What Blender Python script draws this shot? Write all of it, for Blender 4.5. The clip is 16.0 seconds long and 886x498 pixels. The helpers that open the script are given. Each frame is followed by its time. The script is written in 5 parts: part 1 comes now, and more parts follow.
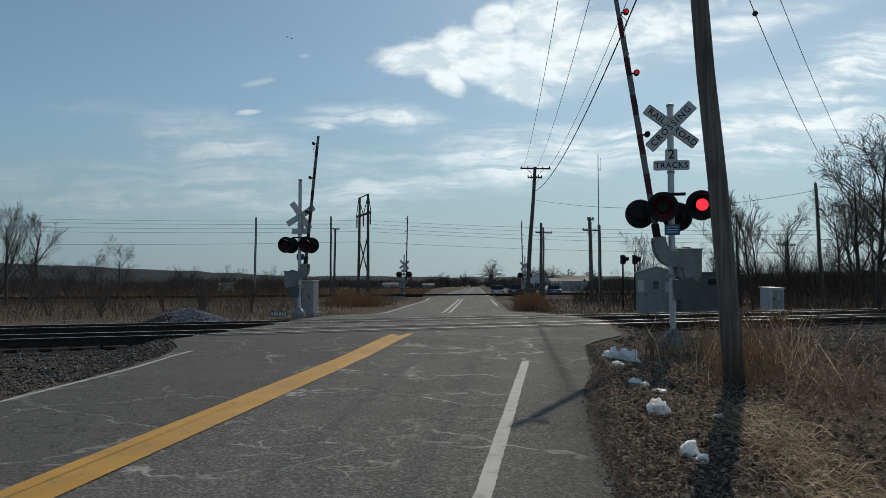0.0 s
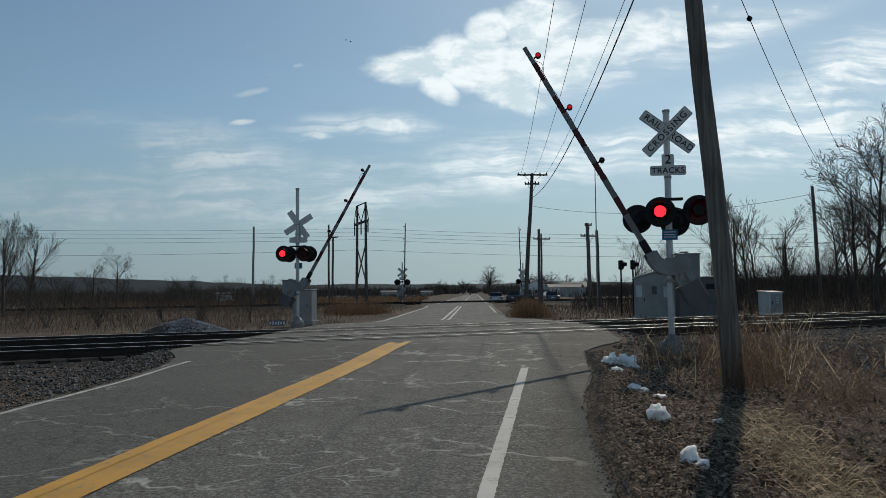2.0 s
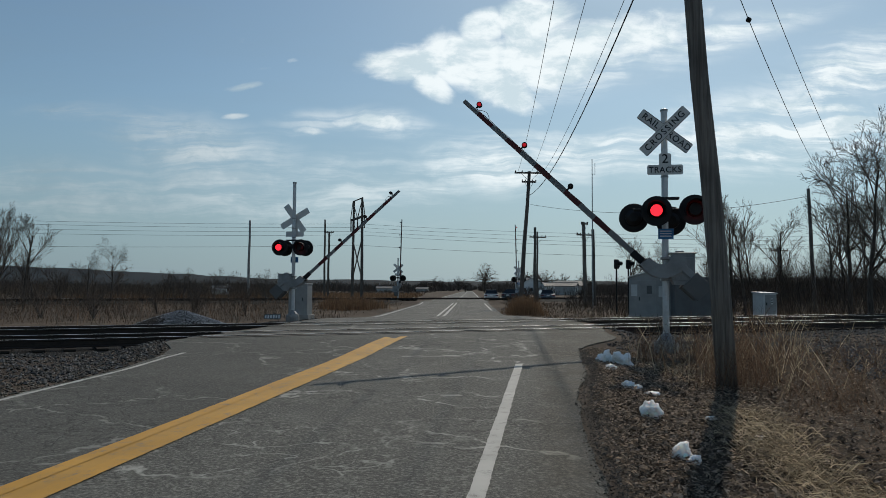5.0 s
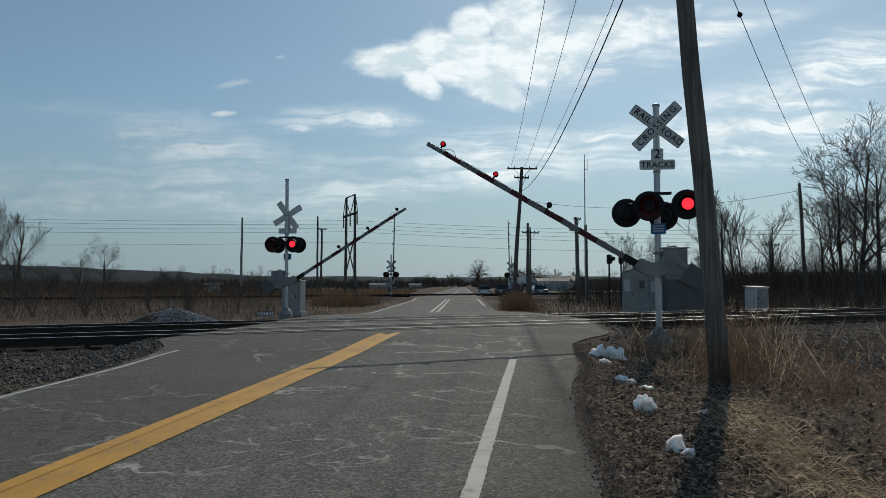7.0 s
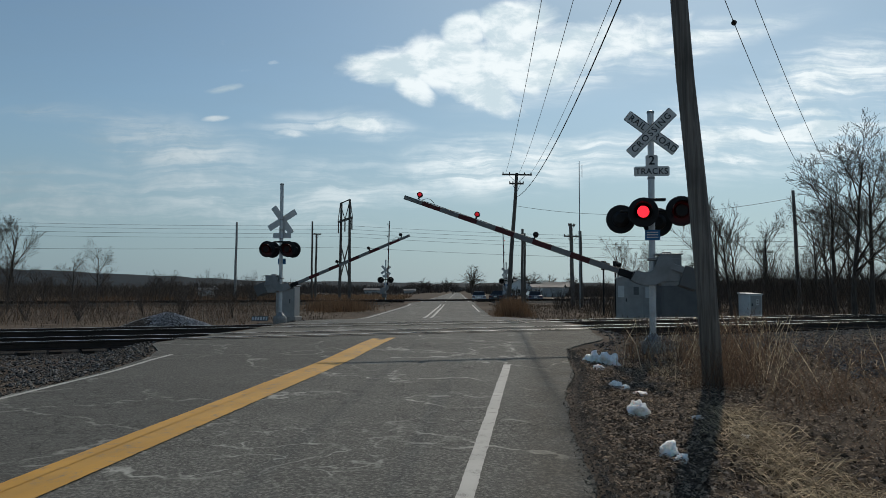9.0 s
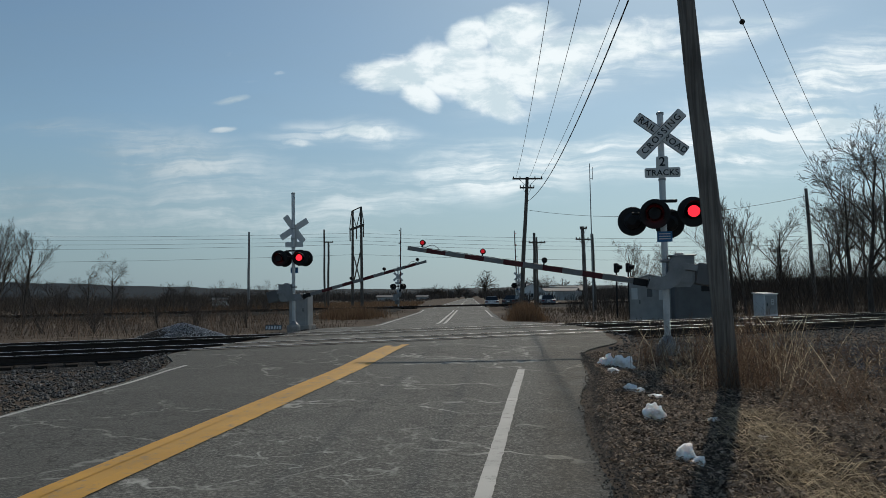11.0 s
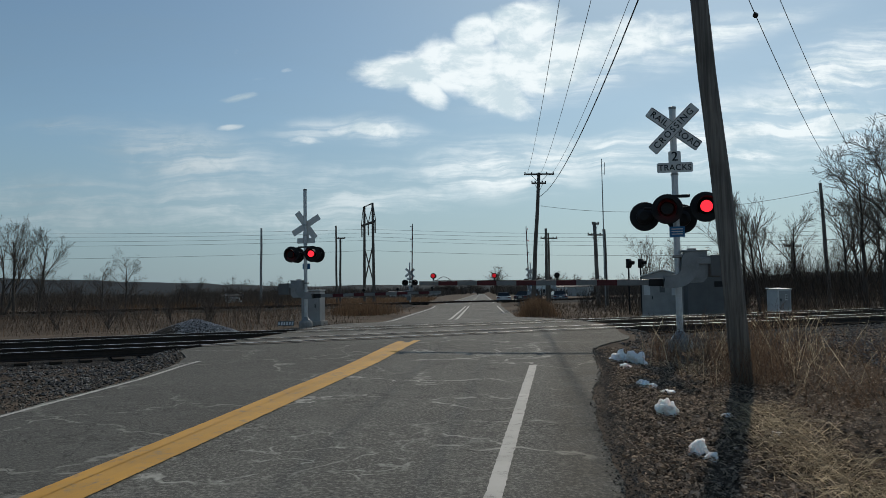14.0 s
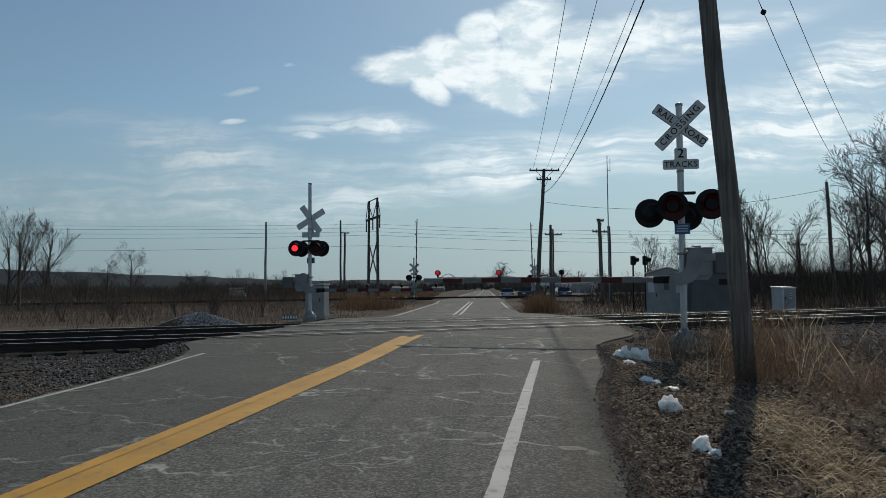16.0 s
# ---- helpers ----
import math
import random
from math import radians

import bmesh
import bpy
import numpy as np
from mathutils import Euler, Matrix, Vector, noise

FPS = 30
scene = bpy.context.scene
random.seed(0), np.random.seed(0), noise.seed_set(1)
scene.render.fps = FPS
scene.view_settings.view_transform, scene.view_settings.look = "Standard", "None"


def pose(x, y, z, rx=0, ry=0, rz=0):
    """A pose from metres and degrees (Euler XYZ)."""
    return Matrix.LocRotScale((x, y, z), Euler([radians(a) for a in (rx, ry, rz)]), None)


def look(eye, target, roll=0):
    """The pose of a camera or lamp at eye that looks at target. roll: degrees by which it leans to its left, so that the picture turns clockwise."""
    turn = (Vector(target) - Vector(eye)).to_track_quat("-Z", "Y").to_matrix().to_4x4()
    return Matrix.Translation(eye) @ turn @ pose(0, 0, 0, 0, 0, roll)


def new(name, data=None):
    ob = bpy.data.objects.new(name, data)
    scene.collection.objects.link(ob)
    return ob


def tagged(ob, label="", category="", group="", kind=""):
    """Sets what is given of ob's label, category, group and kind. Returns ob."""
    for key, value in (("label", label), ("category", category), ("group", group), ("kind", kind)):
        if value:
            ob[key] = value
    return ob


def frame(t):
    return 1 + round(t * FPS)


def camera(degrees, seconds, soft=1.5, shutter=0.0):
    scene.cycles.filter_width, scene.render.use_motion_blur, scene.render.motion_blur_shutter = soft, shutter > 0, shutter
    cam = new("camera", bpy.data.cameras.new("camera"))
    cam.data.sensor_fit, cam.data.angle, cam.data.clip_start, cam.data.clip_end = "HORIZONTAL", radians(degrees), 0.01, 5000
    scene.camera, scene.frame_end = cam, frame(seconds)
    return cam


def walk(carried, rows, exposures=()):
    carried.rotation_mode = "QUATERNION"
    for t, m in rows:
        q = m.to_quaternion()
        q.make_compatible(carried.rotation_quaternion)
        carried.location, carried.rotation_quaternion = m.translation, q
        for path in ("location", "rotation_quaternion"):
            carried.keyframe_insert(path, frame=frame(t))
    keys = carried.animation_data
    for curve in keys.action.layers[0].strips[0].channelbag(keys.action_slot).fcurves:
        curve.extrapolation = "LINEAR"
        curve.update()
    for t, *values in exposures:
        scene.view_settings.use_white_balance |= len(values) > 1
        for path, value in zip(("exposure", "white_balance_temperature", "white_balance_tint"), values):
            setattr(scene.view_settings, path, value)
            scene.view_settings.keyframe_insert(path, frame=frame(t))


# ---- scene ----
# ---- camera ----
cam = camera(60.0, 16.0, soft=0.7)
ROWS = [
    (0.0, -0.000, -0.000, 1.400, -0.00, 2.70, 0.00),
    (0.5, 0.003, 0.003, 1.402, 0.27, 3.06, -0.15),
    (1.0, -0.000, 0.001, 1.400, -0.18, 3.54, -0.12),
    (1.5, 0.006, -0.003, 1.398, -0.15, 3.06, -0.06),
    (2.0, 0.002, 0.003, 1.402, -0.12, 3.24, 0.60),
    (2.5, -0.004, 0.001, 1.394, -0.10, 3.46, -0.32),
    (3.0, 0.003, 0.002, 1.393, 0.63, 3.16, -0.39),
    (3.5, -0.005, 0.001, 1.390, 0.30, 3.46, -0.77),
    (4.0, -0.003, -0.008, 1.378, -0.08, 3.32, -0.65),
    (6.5, -0.018, -0.035, 1.374, -0.76, 2.76, 0.03),
    (7.0, -0.017, -0.037, 1.373, -0.98, 2.72, 0.09),
    (7.5, -0.017, -0.038, 1.374, -1.04, 2.79, -0.11),
    (8.0, -0.017, -0.040, 1.372, -1.26, 3.39, -0.17),
    (8.5, -0.014, -0.044, 1.367, -1.49, 3.47, -0.20),
    (9.0, -0.017, -0.044, 1.365, -1.39, 3.14, -0.16),
    (11.5, -0.007, -0.046, 1.370, -0.32, 3.62, 1.07),
    (12.0, -0.004, -0.045, 1.365, -0.14, 3.56, 1.03),
    (12.5, -0.004, -0.044, 1.361, 0.43, 3.61, 1.15),
    (13.0, -0.006, -0.046, 1.363, 0.09, 3.53, 1.06),
    (13.5, -0.008, -0.044, 1.361, 0.19, 3.46, 0.94),
    (14.0, -0.007, -0.044, 1.367, 0.44, 3.28, 1.02),
    (14.5, -0.009, -0.036, 1.359, 0.69, 3.00, 1.02),
    (15.0, -0.010, -0.039, 1.359, 0.75, 2.98, 0.85),
    (15.5, -0.012, -0.040, 1.359, 0.82, 2.96, 0.63),
    (16.0, -0.012, -0.039, 1.356, 0.73, 2.95, 0.48),
]
walk(cam, [(t, pose(x, y, z, 90 + pitch, roll, yaw)) for t, x, y, z, yaw, pitch, roll in ROWS],
     exposures=[(0.0, 0.0), (16.0, 0.0)])

# ---- sky and sun ----
SUN_AZ, SUN_EL = radians(19.0), radians(38.5)
SUN = Vector((math.sin(SUN_AZ) * math.cos(SUN_EL), math.cos(SUN_AZ) * math.cos(SUN_EL), math.sin(SUN_EL)))
world = bpy.data.worlds.new("sky")
scene.world = world
world.use_nodes = True
wn = world.node_tree
sky = wn.nodes.new("ShaderNodeTexSky")
sky.sky_type = "NISHITA"
sky.sun_disc = False
sky.sun_elevation, sky.sun_rotation = SUN_EL, SUN_AZ
sky.air_density, sky.dust_density, sky.ozone_density = 1.0, 0.6, 1.0
tint = wn.nodes.new("ShaderNodeMix")
tint.data_type, tint.blend_type = "RGBA", "MULTIPLY"
tint.inputs[0].default_value = 1.0
tint.inputs[7].default_value = (0.82, 0.985, 1.01, 1.0)
wn.links.new(sky.outputs[0], tint.inputs[6])
wn.links.new(tint.outputs[2], wn.nodes["Background"].inputs[0])
wn.nodes["Background"].inputs[1].default_value = 0.072
sun_data = bpy.data.lights.new("sun", "SUN")
sun_data.energy, sun_data.angle, sun_data.color = 2.3, radians(0.6), (1.0, 0.91, 0.78)
sun = new("sun", sun_data)
sun.matrix_world = look(SUN * 100, (0, 0, 0))


# ---- node helpers ----
class Nodes:
    """Short hand for building a node material."""

    def __init__(self, name, rough=0.8, metal=0.0):
        self.mat = bpy.data.materials.new(name)
        self.mat.use_nodes = True
        self.tree = self.mat.node_tree
        self.bsdf = self.tree.nodes["Principled BSDF"]
        self.bsdf.inputs["Roughness"].default_value = rough
        self.bsdf.inputs["Metallic"].default_value = metal
        self.bsdf.inputs["Specular IOR Level"].default_value = 0.3 if rough < 0.85 else 0.08
        self.coord = self.tree.nodes.new("ShaderNodeTexCoord")

    def add(self, kind, **props):
        n = self.tree.nodes.new(kind)
        for k, v in props.items():
            setattr(n, k, v)
        return n

    def link(self, a, b):
        self.tree.links.new(a, b)

    def put(self, socket, value):
        if hasattr(value, "is_output"):
            self.link(value, socket)
        else:
            socket.default_value = value

    def noise(self, scale, detail=4.0, rough=0.55, vec=None, stretch=None, distortion=0.0):
        n = self.add("ShaderNodeTexNoise")
        n.inputs["Scale"].default_value, n.inputs["Detail"].default_value = scale, detail
        n.inputs["Roughness"].default_value, n.inputs["Distortion"].default_value = rough, distortion
        v = vec or self.coord.outputs["Object"]
        if stretch:
            m = self.add("ShaderNodeMapping")
            m.inputs["Scale"].default_value = stretch
            self.link(v, m.inputs[0])
            v = m.outputs[0]
        self.link(v, n.inputs["Vector"])
        return n.outputs["Fac"]

    def voronoi(self, scale, feature="F1", vec=None, out="Distance"):
        n = self.add("ShaderNodeTexVoronoi", feature=feature)
        n.inputs["Scale"].default_value = scale
        self.link(vec or self.coord.outputs["Object"], n.inputs["Vector"])
        return n.outputs[out]

    def math(self, op, a, b=0.0, c=0.0, clamp=False):
        n = self.add("ShaderNodeMath", operation=op, use_clamp=clamp)
        for s, v in zip(n.inputs, (a, b, c)):
            self.put(s, v)
        return n.outputs[0]

    def ramp(self, fac, lo, hi, a=0.0, b=1.0, smooth=True):
        n = self.add("ShaderNodeMapRange", interpolation_type="SMOOTHSTEP" if smooth else "LINEAR")
        for s, v in zip(n.inputs, (fac, lo, hi, a, b)):
            self.put(s, v)
        return n.outputs[0]

    def mix(self, fac, a, b, blend="MIX"):
        n = self.add("ShaderNodeMix", data_type="RGBA", blend_type=blend)
        self.put(n.inputs[0], fac)
        for s, v in ((n.inputs[6], a), (n.inputs[7], b)):
            self.put(s, v if hasattr(v, "is_output") else (*v, 1.0))
        return n.outputs[2]

    def bump(self, height, strength=0.4, distance=0.01):
        n = self.add("ShaderNodeBump")
        n.inputs["Strength"].default_value, n.inputs["Distance"].default_value = strength, distance
        self.link(height, n.inputs["Height"])
        self.link(n.outputs[0], self.bsdf.inputs["Normal"])

    def color(self, c):
        self.put(self.bsdf.inputs["Base Color"], c if hasattr(c, "is_output") else (*c, 1.0))
        return self

    def random(self):
        return self.add("ShaderNodeObjectInfo").outputs["Random"]

    def island(self):
        return self.add("ShaderNodeNewGeometry").outputs["Random Per Island"]


def plain(name, base, rough=0.7, metal=0.0, vary=0.25, scale=6.0, bump=0.15, fine=60.0, dist=0.004):
    """A painted, metal or plastic surface with stains at two scales."""
    n = Nodes(name, rough, metal)
    a, b = n.noise(scale), n.noise(fine, 3.0)
    f = n.math("ADD", n.math("MULTIPLY", a, 0.7), n.math("MULTIPLY", b, 0.3))
    lo = tuple(c * (1 - vary) for c in base)
    hi = tuple(min(1.0, c * (1 + vary)) for c in base)
    n.color(n.mix(n.ramp(f, 0.3, 0.7), lo, hi))
    n.link(n.ramp(a, 0.3, 0.7, max(0.05, rough - 0.12), min(1.0, rough + 0.12)), n.bsdf.inputs["Roughness"])
    n.bump(b, bump, dist)
    return n.mat


def glow(name, color, strength):
    n = Nodes(name, 0.3)
    n.color(tuple(c * 0.5 for c in color))
    n.bsdf.inputs["Emission Color"].default_value = (*color, 1.0)
    n.bsdf.inputs["Emission Strength"].default_value = strength
    return n.mat


def asphalt_material():
    n = Nodes("asphalt", 0.85)
    n.bsdf.inputs["Specular IOR Level"].default_value = 0.16
    grit, patch, stain = n.noise(170.0, 2.0), n.noise(0.55, 5.0), n.noise(2.6, 5.0, 0.65)
    along = n.noise(1.3, 4.0, 0.6, stretch=(1.4, 0.10, 1.0))
    base = n.mix(n.ramp(patch, 0.3, 0.7), (0.054, 0.053, 0.048), (0.090, 0.088, 0.080))
    base = n.mix(n.ramp(along, 0.35, 0.7, 0.0, 0.55), base, (0.052, 0.050, 0.045))
    base = n.mix(n.ramp(stain, 0.50, 0.72, 0.0, 0.45), base, (0.140, 0.136, 0.124))
    speck = n.noise(38.0, 3.0, 0.7)
    base = n.mix(n.ramp(speck, 0.50, 0.64, 0.0, 0.85), base, (0.21, 0.205, 0.185))
    base = n.mix(n.ramp(speck, 0.36, 0.48, 0.85, 0.0), base, (0.034, 0.033, 0.031))
    base = n.mix(n.ramp(grit, 0.42, 0.75, 0.0, 0.6), base, (0.21, 0.20, 0.18))
    base = n.mix(n.ramp(grit, 0.25, 0.42, 0.5, 0.0), base, (0.04, 0.04, 0.038))
    # pale sealed cracks, broken into stretches
    warp = n.add("ShaderNodeVectorMath", operation="ADD")
    wn_ = n.add("ShaderNodeTexNoise")
    wn_.inputs["Scale"].default_value, wn_.inputs["Detail"].default_value = 1.8, 5.0
    n.link(n.coord.outputs["Object"], wn_.inputs["Vector"])
    n.link(n.coord.outputs["Object"], warp.inputs[0])
    n.link(wn_.outputs["Color"], warp.inputs[1])
    edge = n.voronoi(0.62, "DISTANCE_TO_EDGE", warp.outputs[0])
    where = n.ramp(n.noise(0.45, 3.0), 0.44, 0.56)
    # a patch of salt-white crazing beside the centre line
    away = n.add("ShaderNodeVectorMath", operation="DISTANCE")
    n.link(warp.outputs[0], away.inputs[0])
    away.inputs[1].default_value = (-0.75, 6.5, 0.5)
    patchy = n.math("MULTIPLY", n.ramp(away.outputs["Value"], 0.5, 2.0, 1.0, 0.0), n.ramp(n.noise(3.2, 5.0), 0.42, 0.62, 0.0, 1.0))
    craze = n.math("MULTIPLY", n.ramp(n.voronoi(1.7, "DISTANCE_TO_EDGE", warp.outputs[0]), 0.004, 0.045, 1.0, 0.0), patchy)
    base = n.mix(n.math("MULTIPLY", craze, 0.75), base, (0.33, 0.33, 0.30))
    crack = n.math("MULTIPLY", n.ramp(edge, 0.004, 0.028, 1.0, 0.0), where)
    base = n.mix(n.math("MULTIPLY", crack, n.ramp(n.noise(6.0), 0.35, 0.55, 0.05, 0.75)), base, (0.36, 0.35, 0.32))
    fine = n.voronoi(2.6, "DISTANCE_TO_EDGE", warp.outputs[0])
    hair = n.math("MULTIPLY", n.ramp(fine, 0.006, 0.03, 1.0, 0.0), n.ramp(n.noise(0.4, 2.0), 0.44, 0.55))
    base = n.mix(n.math("MULTIPLY", hair, 0.7), base, (0.035, 0.034, 0.03))
    # one lane was resurfaced: darker, up to the seam under the yellow line and as far as the tracks
    sep = n.add("ShaderNodeSeparateXYZ")
    n.link(n.coord.outputs["Object"], sep.inputs[0])
    across = n.math("SUBTRACT", sep.outputs[0], n.math("MULTIPLY_ADD", sep.outputs[1], 0.144, -3.32))
    lane = n.math("MULTIPLY", n.ramp(across, -0.10, 0.10, 1.0, 0.0), n.ramp(sep.outputs[1], 15.5, 18.5, 1.0, 0.0))
    base = n.mix(n.math("MULTIPLY", lane, 0.40), base, (0.045, 0.044, 0.040))
    # dust and grit washed onto the outer strip
    dusty = n.math("MULTIPLY", n.ramp(across, 2.95, 3.45), n.ramp(stain, 0.34, 0.60, 0.55, 1.0))
    base = n.mix(n.math("MULTIPLY", dusty, 0.9), base, n.mix(1.0, base, (0.62, 0.57, 0.51), "MULTIPLY"))
    n.color(n.mix(1.0, base, (1.13, 1.15, 1.12), "MULTIPLY"))
    n.bump(n.math("SUBTRACT", grit, n.math("MULTIPLY", hair, 1.5)), 0.5, 0.006)
    return n.mat


def paint_material(name, base):
    """Worn road paint: the asphalt shows through where it has flaked."""
    n = Nodes(name, 0.7)
    flake = n.noise(7.0, 6.0, 0.7)
    grit = n.noise(120.0, 2.0)
    worn = n.ramp(n.math("ADD", n.math("MULTIPLY", flake, 0.75), n.math("MULTIPLY", grit, 0.25)), 0.52, 0.66)
    c = n.mix(n.ramp(n.noise(1.5), 0.3, 0.7), tuple(v * 0.82 for v in base), base)
    n.color(n.mix(n.math("MULTIPLY", worn, 0.75), c, (0.16, 0.155, 0.14)))
    n.bump(grit, 0.3, 0.003)
    return n.mat


def ground_material():
    """Brown winter soil, dead grass and grit in patches."""
    n = Nodes("ground_soil", 0.95)
    big, mid, fine = n.noise(0.12, 5.0), n.noise(1.1, 6.0, 0.65), n.noise(22.0, 5.0, 0.7)
    c = n.mix(n.ramp(big, 0.35, 0.65), (0.070, 0.053, 0.040), (0.140, 0.106, 0.076))
    c = n.mix(n.ramp(mid, 0.4, 0.68, 0.0, 0.8), c, (0.050, 0.040, 0.031))
    c = n.mix(n.ramp(fine, 0.54, 0.70, 0.0, 0.8), c, (0.18, 0.145, 0.11))
    c = n.mix(n.ramp(fine, 0.28, 0.42, 0.7, 0.0), c, (0.02, 0.017, 0.013))
    n.color(c)
    n.bump(n.math("ADD", fine, n.math("MULTIPLY", mid, 2.0)), 0.7, 0.03)
    return n.mat


def gravel_material(name, lo, hi, scale=26.0):
    n = Nodes(name, 0.9)
    v = n.add("ShaderNodeTexVoronoi")
    v.inputs["Scale"].default_value = scale
    n.link(n.coord.outputs["Object"], v.inputs["Vector"])
    sep = n.add("ShaderNodeSeparateColor")
    n.link(v.outputs["Color"], sep.inputs[0])
    c = n.mix(sep.outputs[0], lo, hi)
    # shade in the gaps between stones is painted into the colour
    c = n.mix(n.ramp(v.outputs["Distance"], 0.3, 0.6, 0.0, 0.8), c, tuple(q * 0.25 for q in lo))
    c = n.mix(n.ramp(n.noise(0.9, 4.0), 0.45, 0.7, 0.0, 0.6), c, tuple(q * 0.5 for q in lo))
    n.color(c)
    n.bump(n.ramp(v.outputs["Distance"], 0.0, 0.6, 1.0, 0.0), 0.8, 0.03)
    return n.mat


def piece_material(name, lo, hi, rough=0.9, scale=30.0, through_light=0.0):
    """Many loose pieces in one mesh, each of its own tone; thin dry leaves and stalks let some light through."""
    n = Nodes(name, rough)
    c = n.mix(n.island(), lo, hi)
    c = n.mix(n.ramp(n.noise(scale, 3.0), 0.35, 0.7, 0.0, 0.5), c, tuple(v * 0.5 for v in lo))
    n.color(c)
    if through_light:
        tr, mx = n.add("ShaderNodeBsdfTranslucent"), n.add("ShaderNodeMixShader")
        n.link(c, tr.inputs[0])
        mx.inputs[0].default_value = through_light
        n.link(n.bsdf.outputs[0], mx.inputs[1])
        n.link(tr.outputs[0], mx.inputs[2])
        n.link(mx.outputs[0], n.tree.nodes["Material Output"].inputs["Surface"])
    return n.mat


def wood_material(name, lo, hi, stretch=(9.0, 9.0, 0.35)):
    n = Nodes(name, 0.85)
    grain = n.noise(3.0, 6.0, 0.65, stretch=stretch)
    c = n.mix(n.ramp(grain, 0.3, 0.7), lo, hi)
    c = n.mix(n.ramp(n.noise(0.8, 4.0), 0.45, 0.7, 0.0, 0.5), c, tuple(v * 0.5 for v in lo))
    n.color(c)
    n.bump(grain, 0.6, 0.012)
    return n.mat


ASPHALT = asphalt_material()
YELLOW = paint_material("yellow_paint", (0.56, 0.30, 0.045))
WHITE_LINE = paint_material("white_paint", (0.46, 0.45, 0.41))
SOIL = ground_material()
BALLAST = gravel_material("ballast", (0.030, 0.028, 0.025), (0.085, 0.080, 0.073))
STONE = piece_material("crushed_stone", (0.050, 0.046, 0.041), (0.26, 0.245, 0.225))
GRIT = piece_material("shoulder_grit", (0.08, 0.070, 0.058), (0.26, 0.23, 0.19))
STEEL = plain("galvanised_steel", (0.27, 0.275, 0.275), 0.5, 0.55, 0.2, 3.0)
ALU = plain("weathered_aluminium", (0.50, 0.51, 0.52), 0.45, 0.5, 0.15, 4.0)
RAIL = plain("rusty_rail", (0.035, 0.026, 0.021), 0.75, 0.2, 0.4, 8.0, 0.3)
RAIL_TOP = plain("polished_rail_head", (0.72, 0.71, 0.69), 0.42, 0.85, 0.15, 5.0, 0.05)
PLANK = wood_material("worn_crossing_plank", (0.10, 0.092, 0.08), (0.22, 0.205, 0.18), (1.0, 9.0, 9.0))
TIE = wood_material("creosoted_tie", (0.018, 0.014, 0.012), (0.050, 0.042, 0.034), (1.0, 9.0, 9.0))
BLACK = plain("black_painted_metal", (0.012, 0.012, 0.013), 0.65, 0.0, 0.3)
SIGN_WHITE = plain("white_sign_sheet", (0.62, 0.62, 0.60), 0.45, 0.0, 0.08, 5.0, 0.05)
SIGN_BLACK = plain("black_sign_ink", (0.015, 0.015, 0.017), 0.5, 0.0, 0.2)
SIGN_BLUE = plain("blue_sign_sheet", (0.035, 0.14, 0.30), 0.5, 0.0, 0.12)
ARM_WHITE = plain("white_reflective_sheet", (0.18, 0.18, 0.178), 0.45, 0.0, 0.15)
ARM_RED = plain("red_reflective_sheet", (0.075, 0.008, 0.011), 0.4, 0.0, 0.2)
RED_DARK = plain("dark_red_lens", (0.008, 0.002, 0.002), 0.2, 0.0, 0.2)
RED_GLOW = glow("lit_red_lens", (1.0, 0.02, 0.035), 1.7)
ARM_GLOW = glow("lit_small_red_lens", (1.0, 0.02, 0.035), 0.32)
GREY_BOX = plain("grey_cabinet_paint", (0.31, 0.31, 0.30), 0.6, 0.1, 0.16, 2.0)
DARK_BOX = plain("dark_cabinet_paint", (0.13, 0.13, 0.127), 0.7, 0.1, 0.2, 2.0)
CASTING = plain("grey_cast_metal", (0.26, 0.265, 0.265), 0.6, 0.15, 0.22, 3.0, 0.3)
LIGHT_BOX = plain("pale_cabinet_paint", (0.55, 0.56, 0.55), 0.6, 0.0, 0.12, 2.0)
CONCRETE = plain("old_concrete", (0.30, 0.29, 0.27), 0.9, 0.0, 0.25, 4.0, 0.5, 40.0, 0.01)
POLE_WOOD = wood_material("weathered_pole_wood", (0.12, 0.105, 0.092), (0.25, 0.22, 0.19))
FAR_WOOD = wood_material("grey_pole_wood", (0.09, 0.08, 0.07), (0.17, 0.15, 0.13))
CABLE = plain("black_cable", (0.02, 0.02, 0.021), 0.6)
GLASS_DARK = plain("dark_window_glass", (0.02, 0.024, 0.028), 0.12, 0.0, 0.2)
INSULATOR = plain("brown_insulator", (0.06, 0.035, 0.025), 0.3)


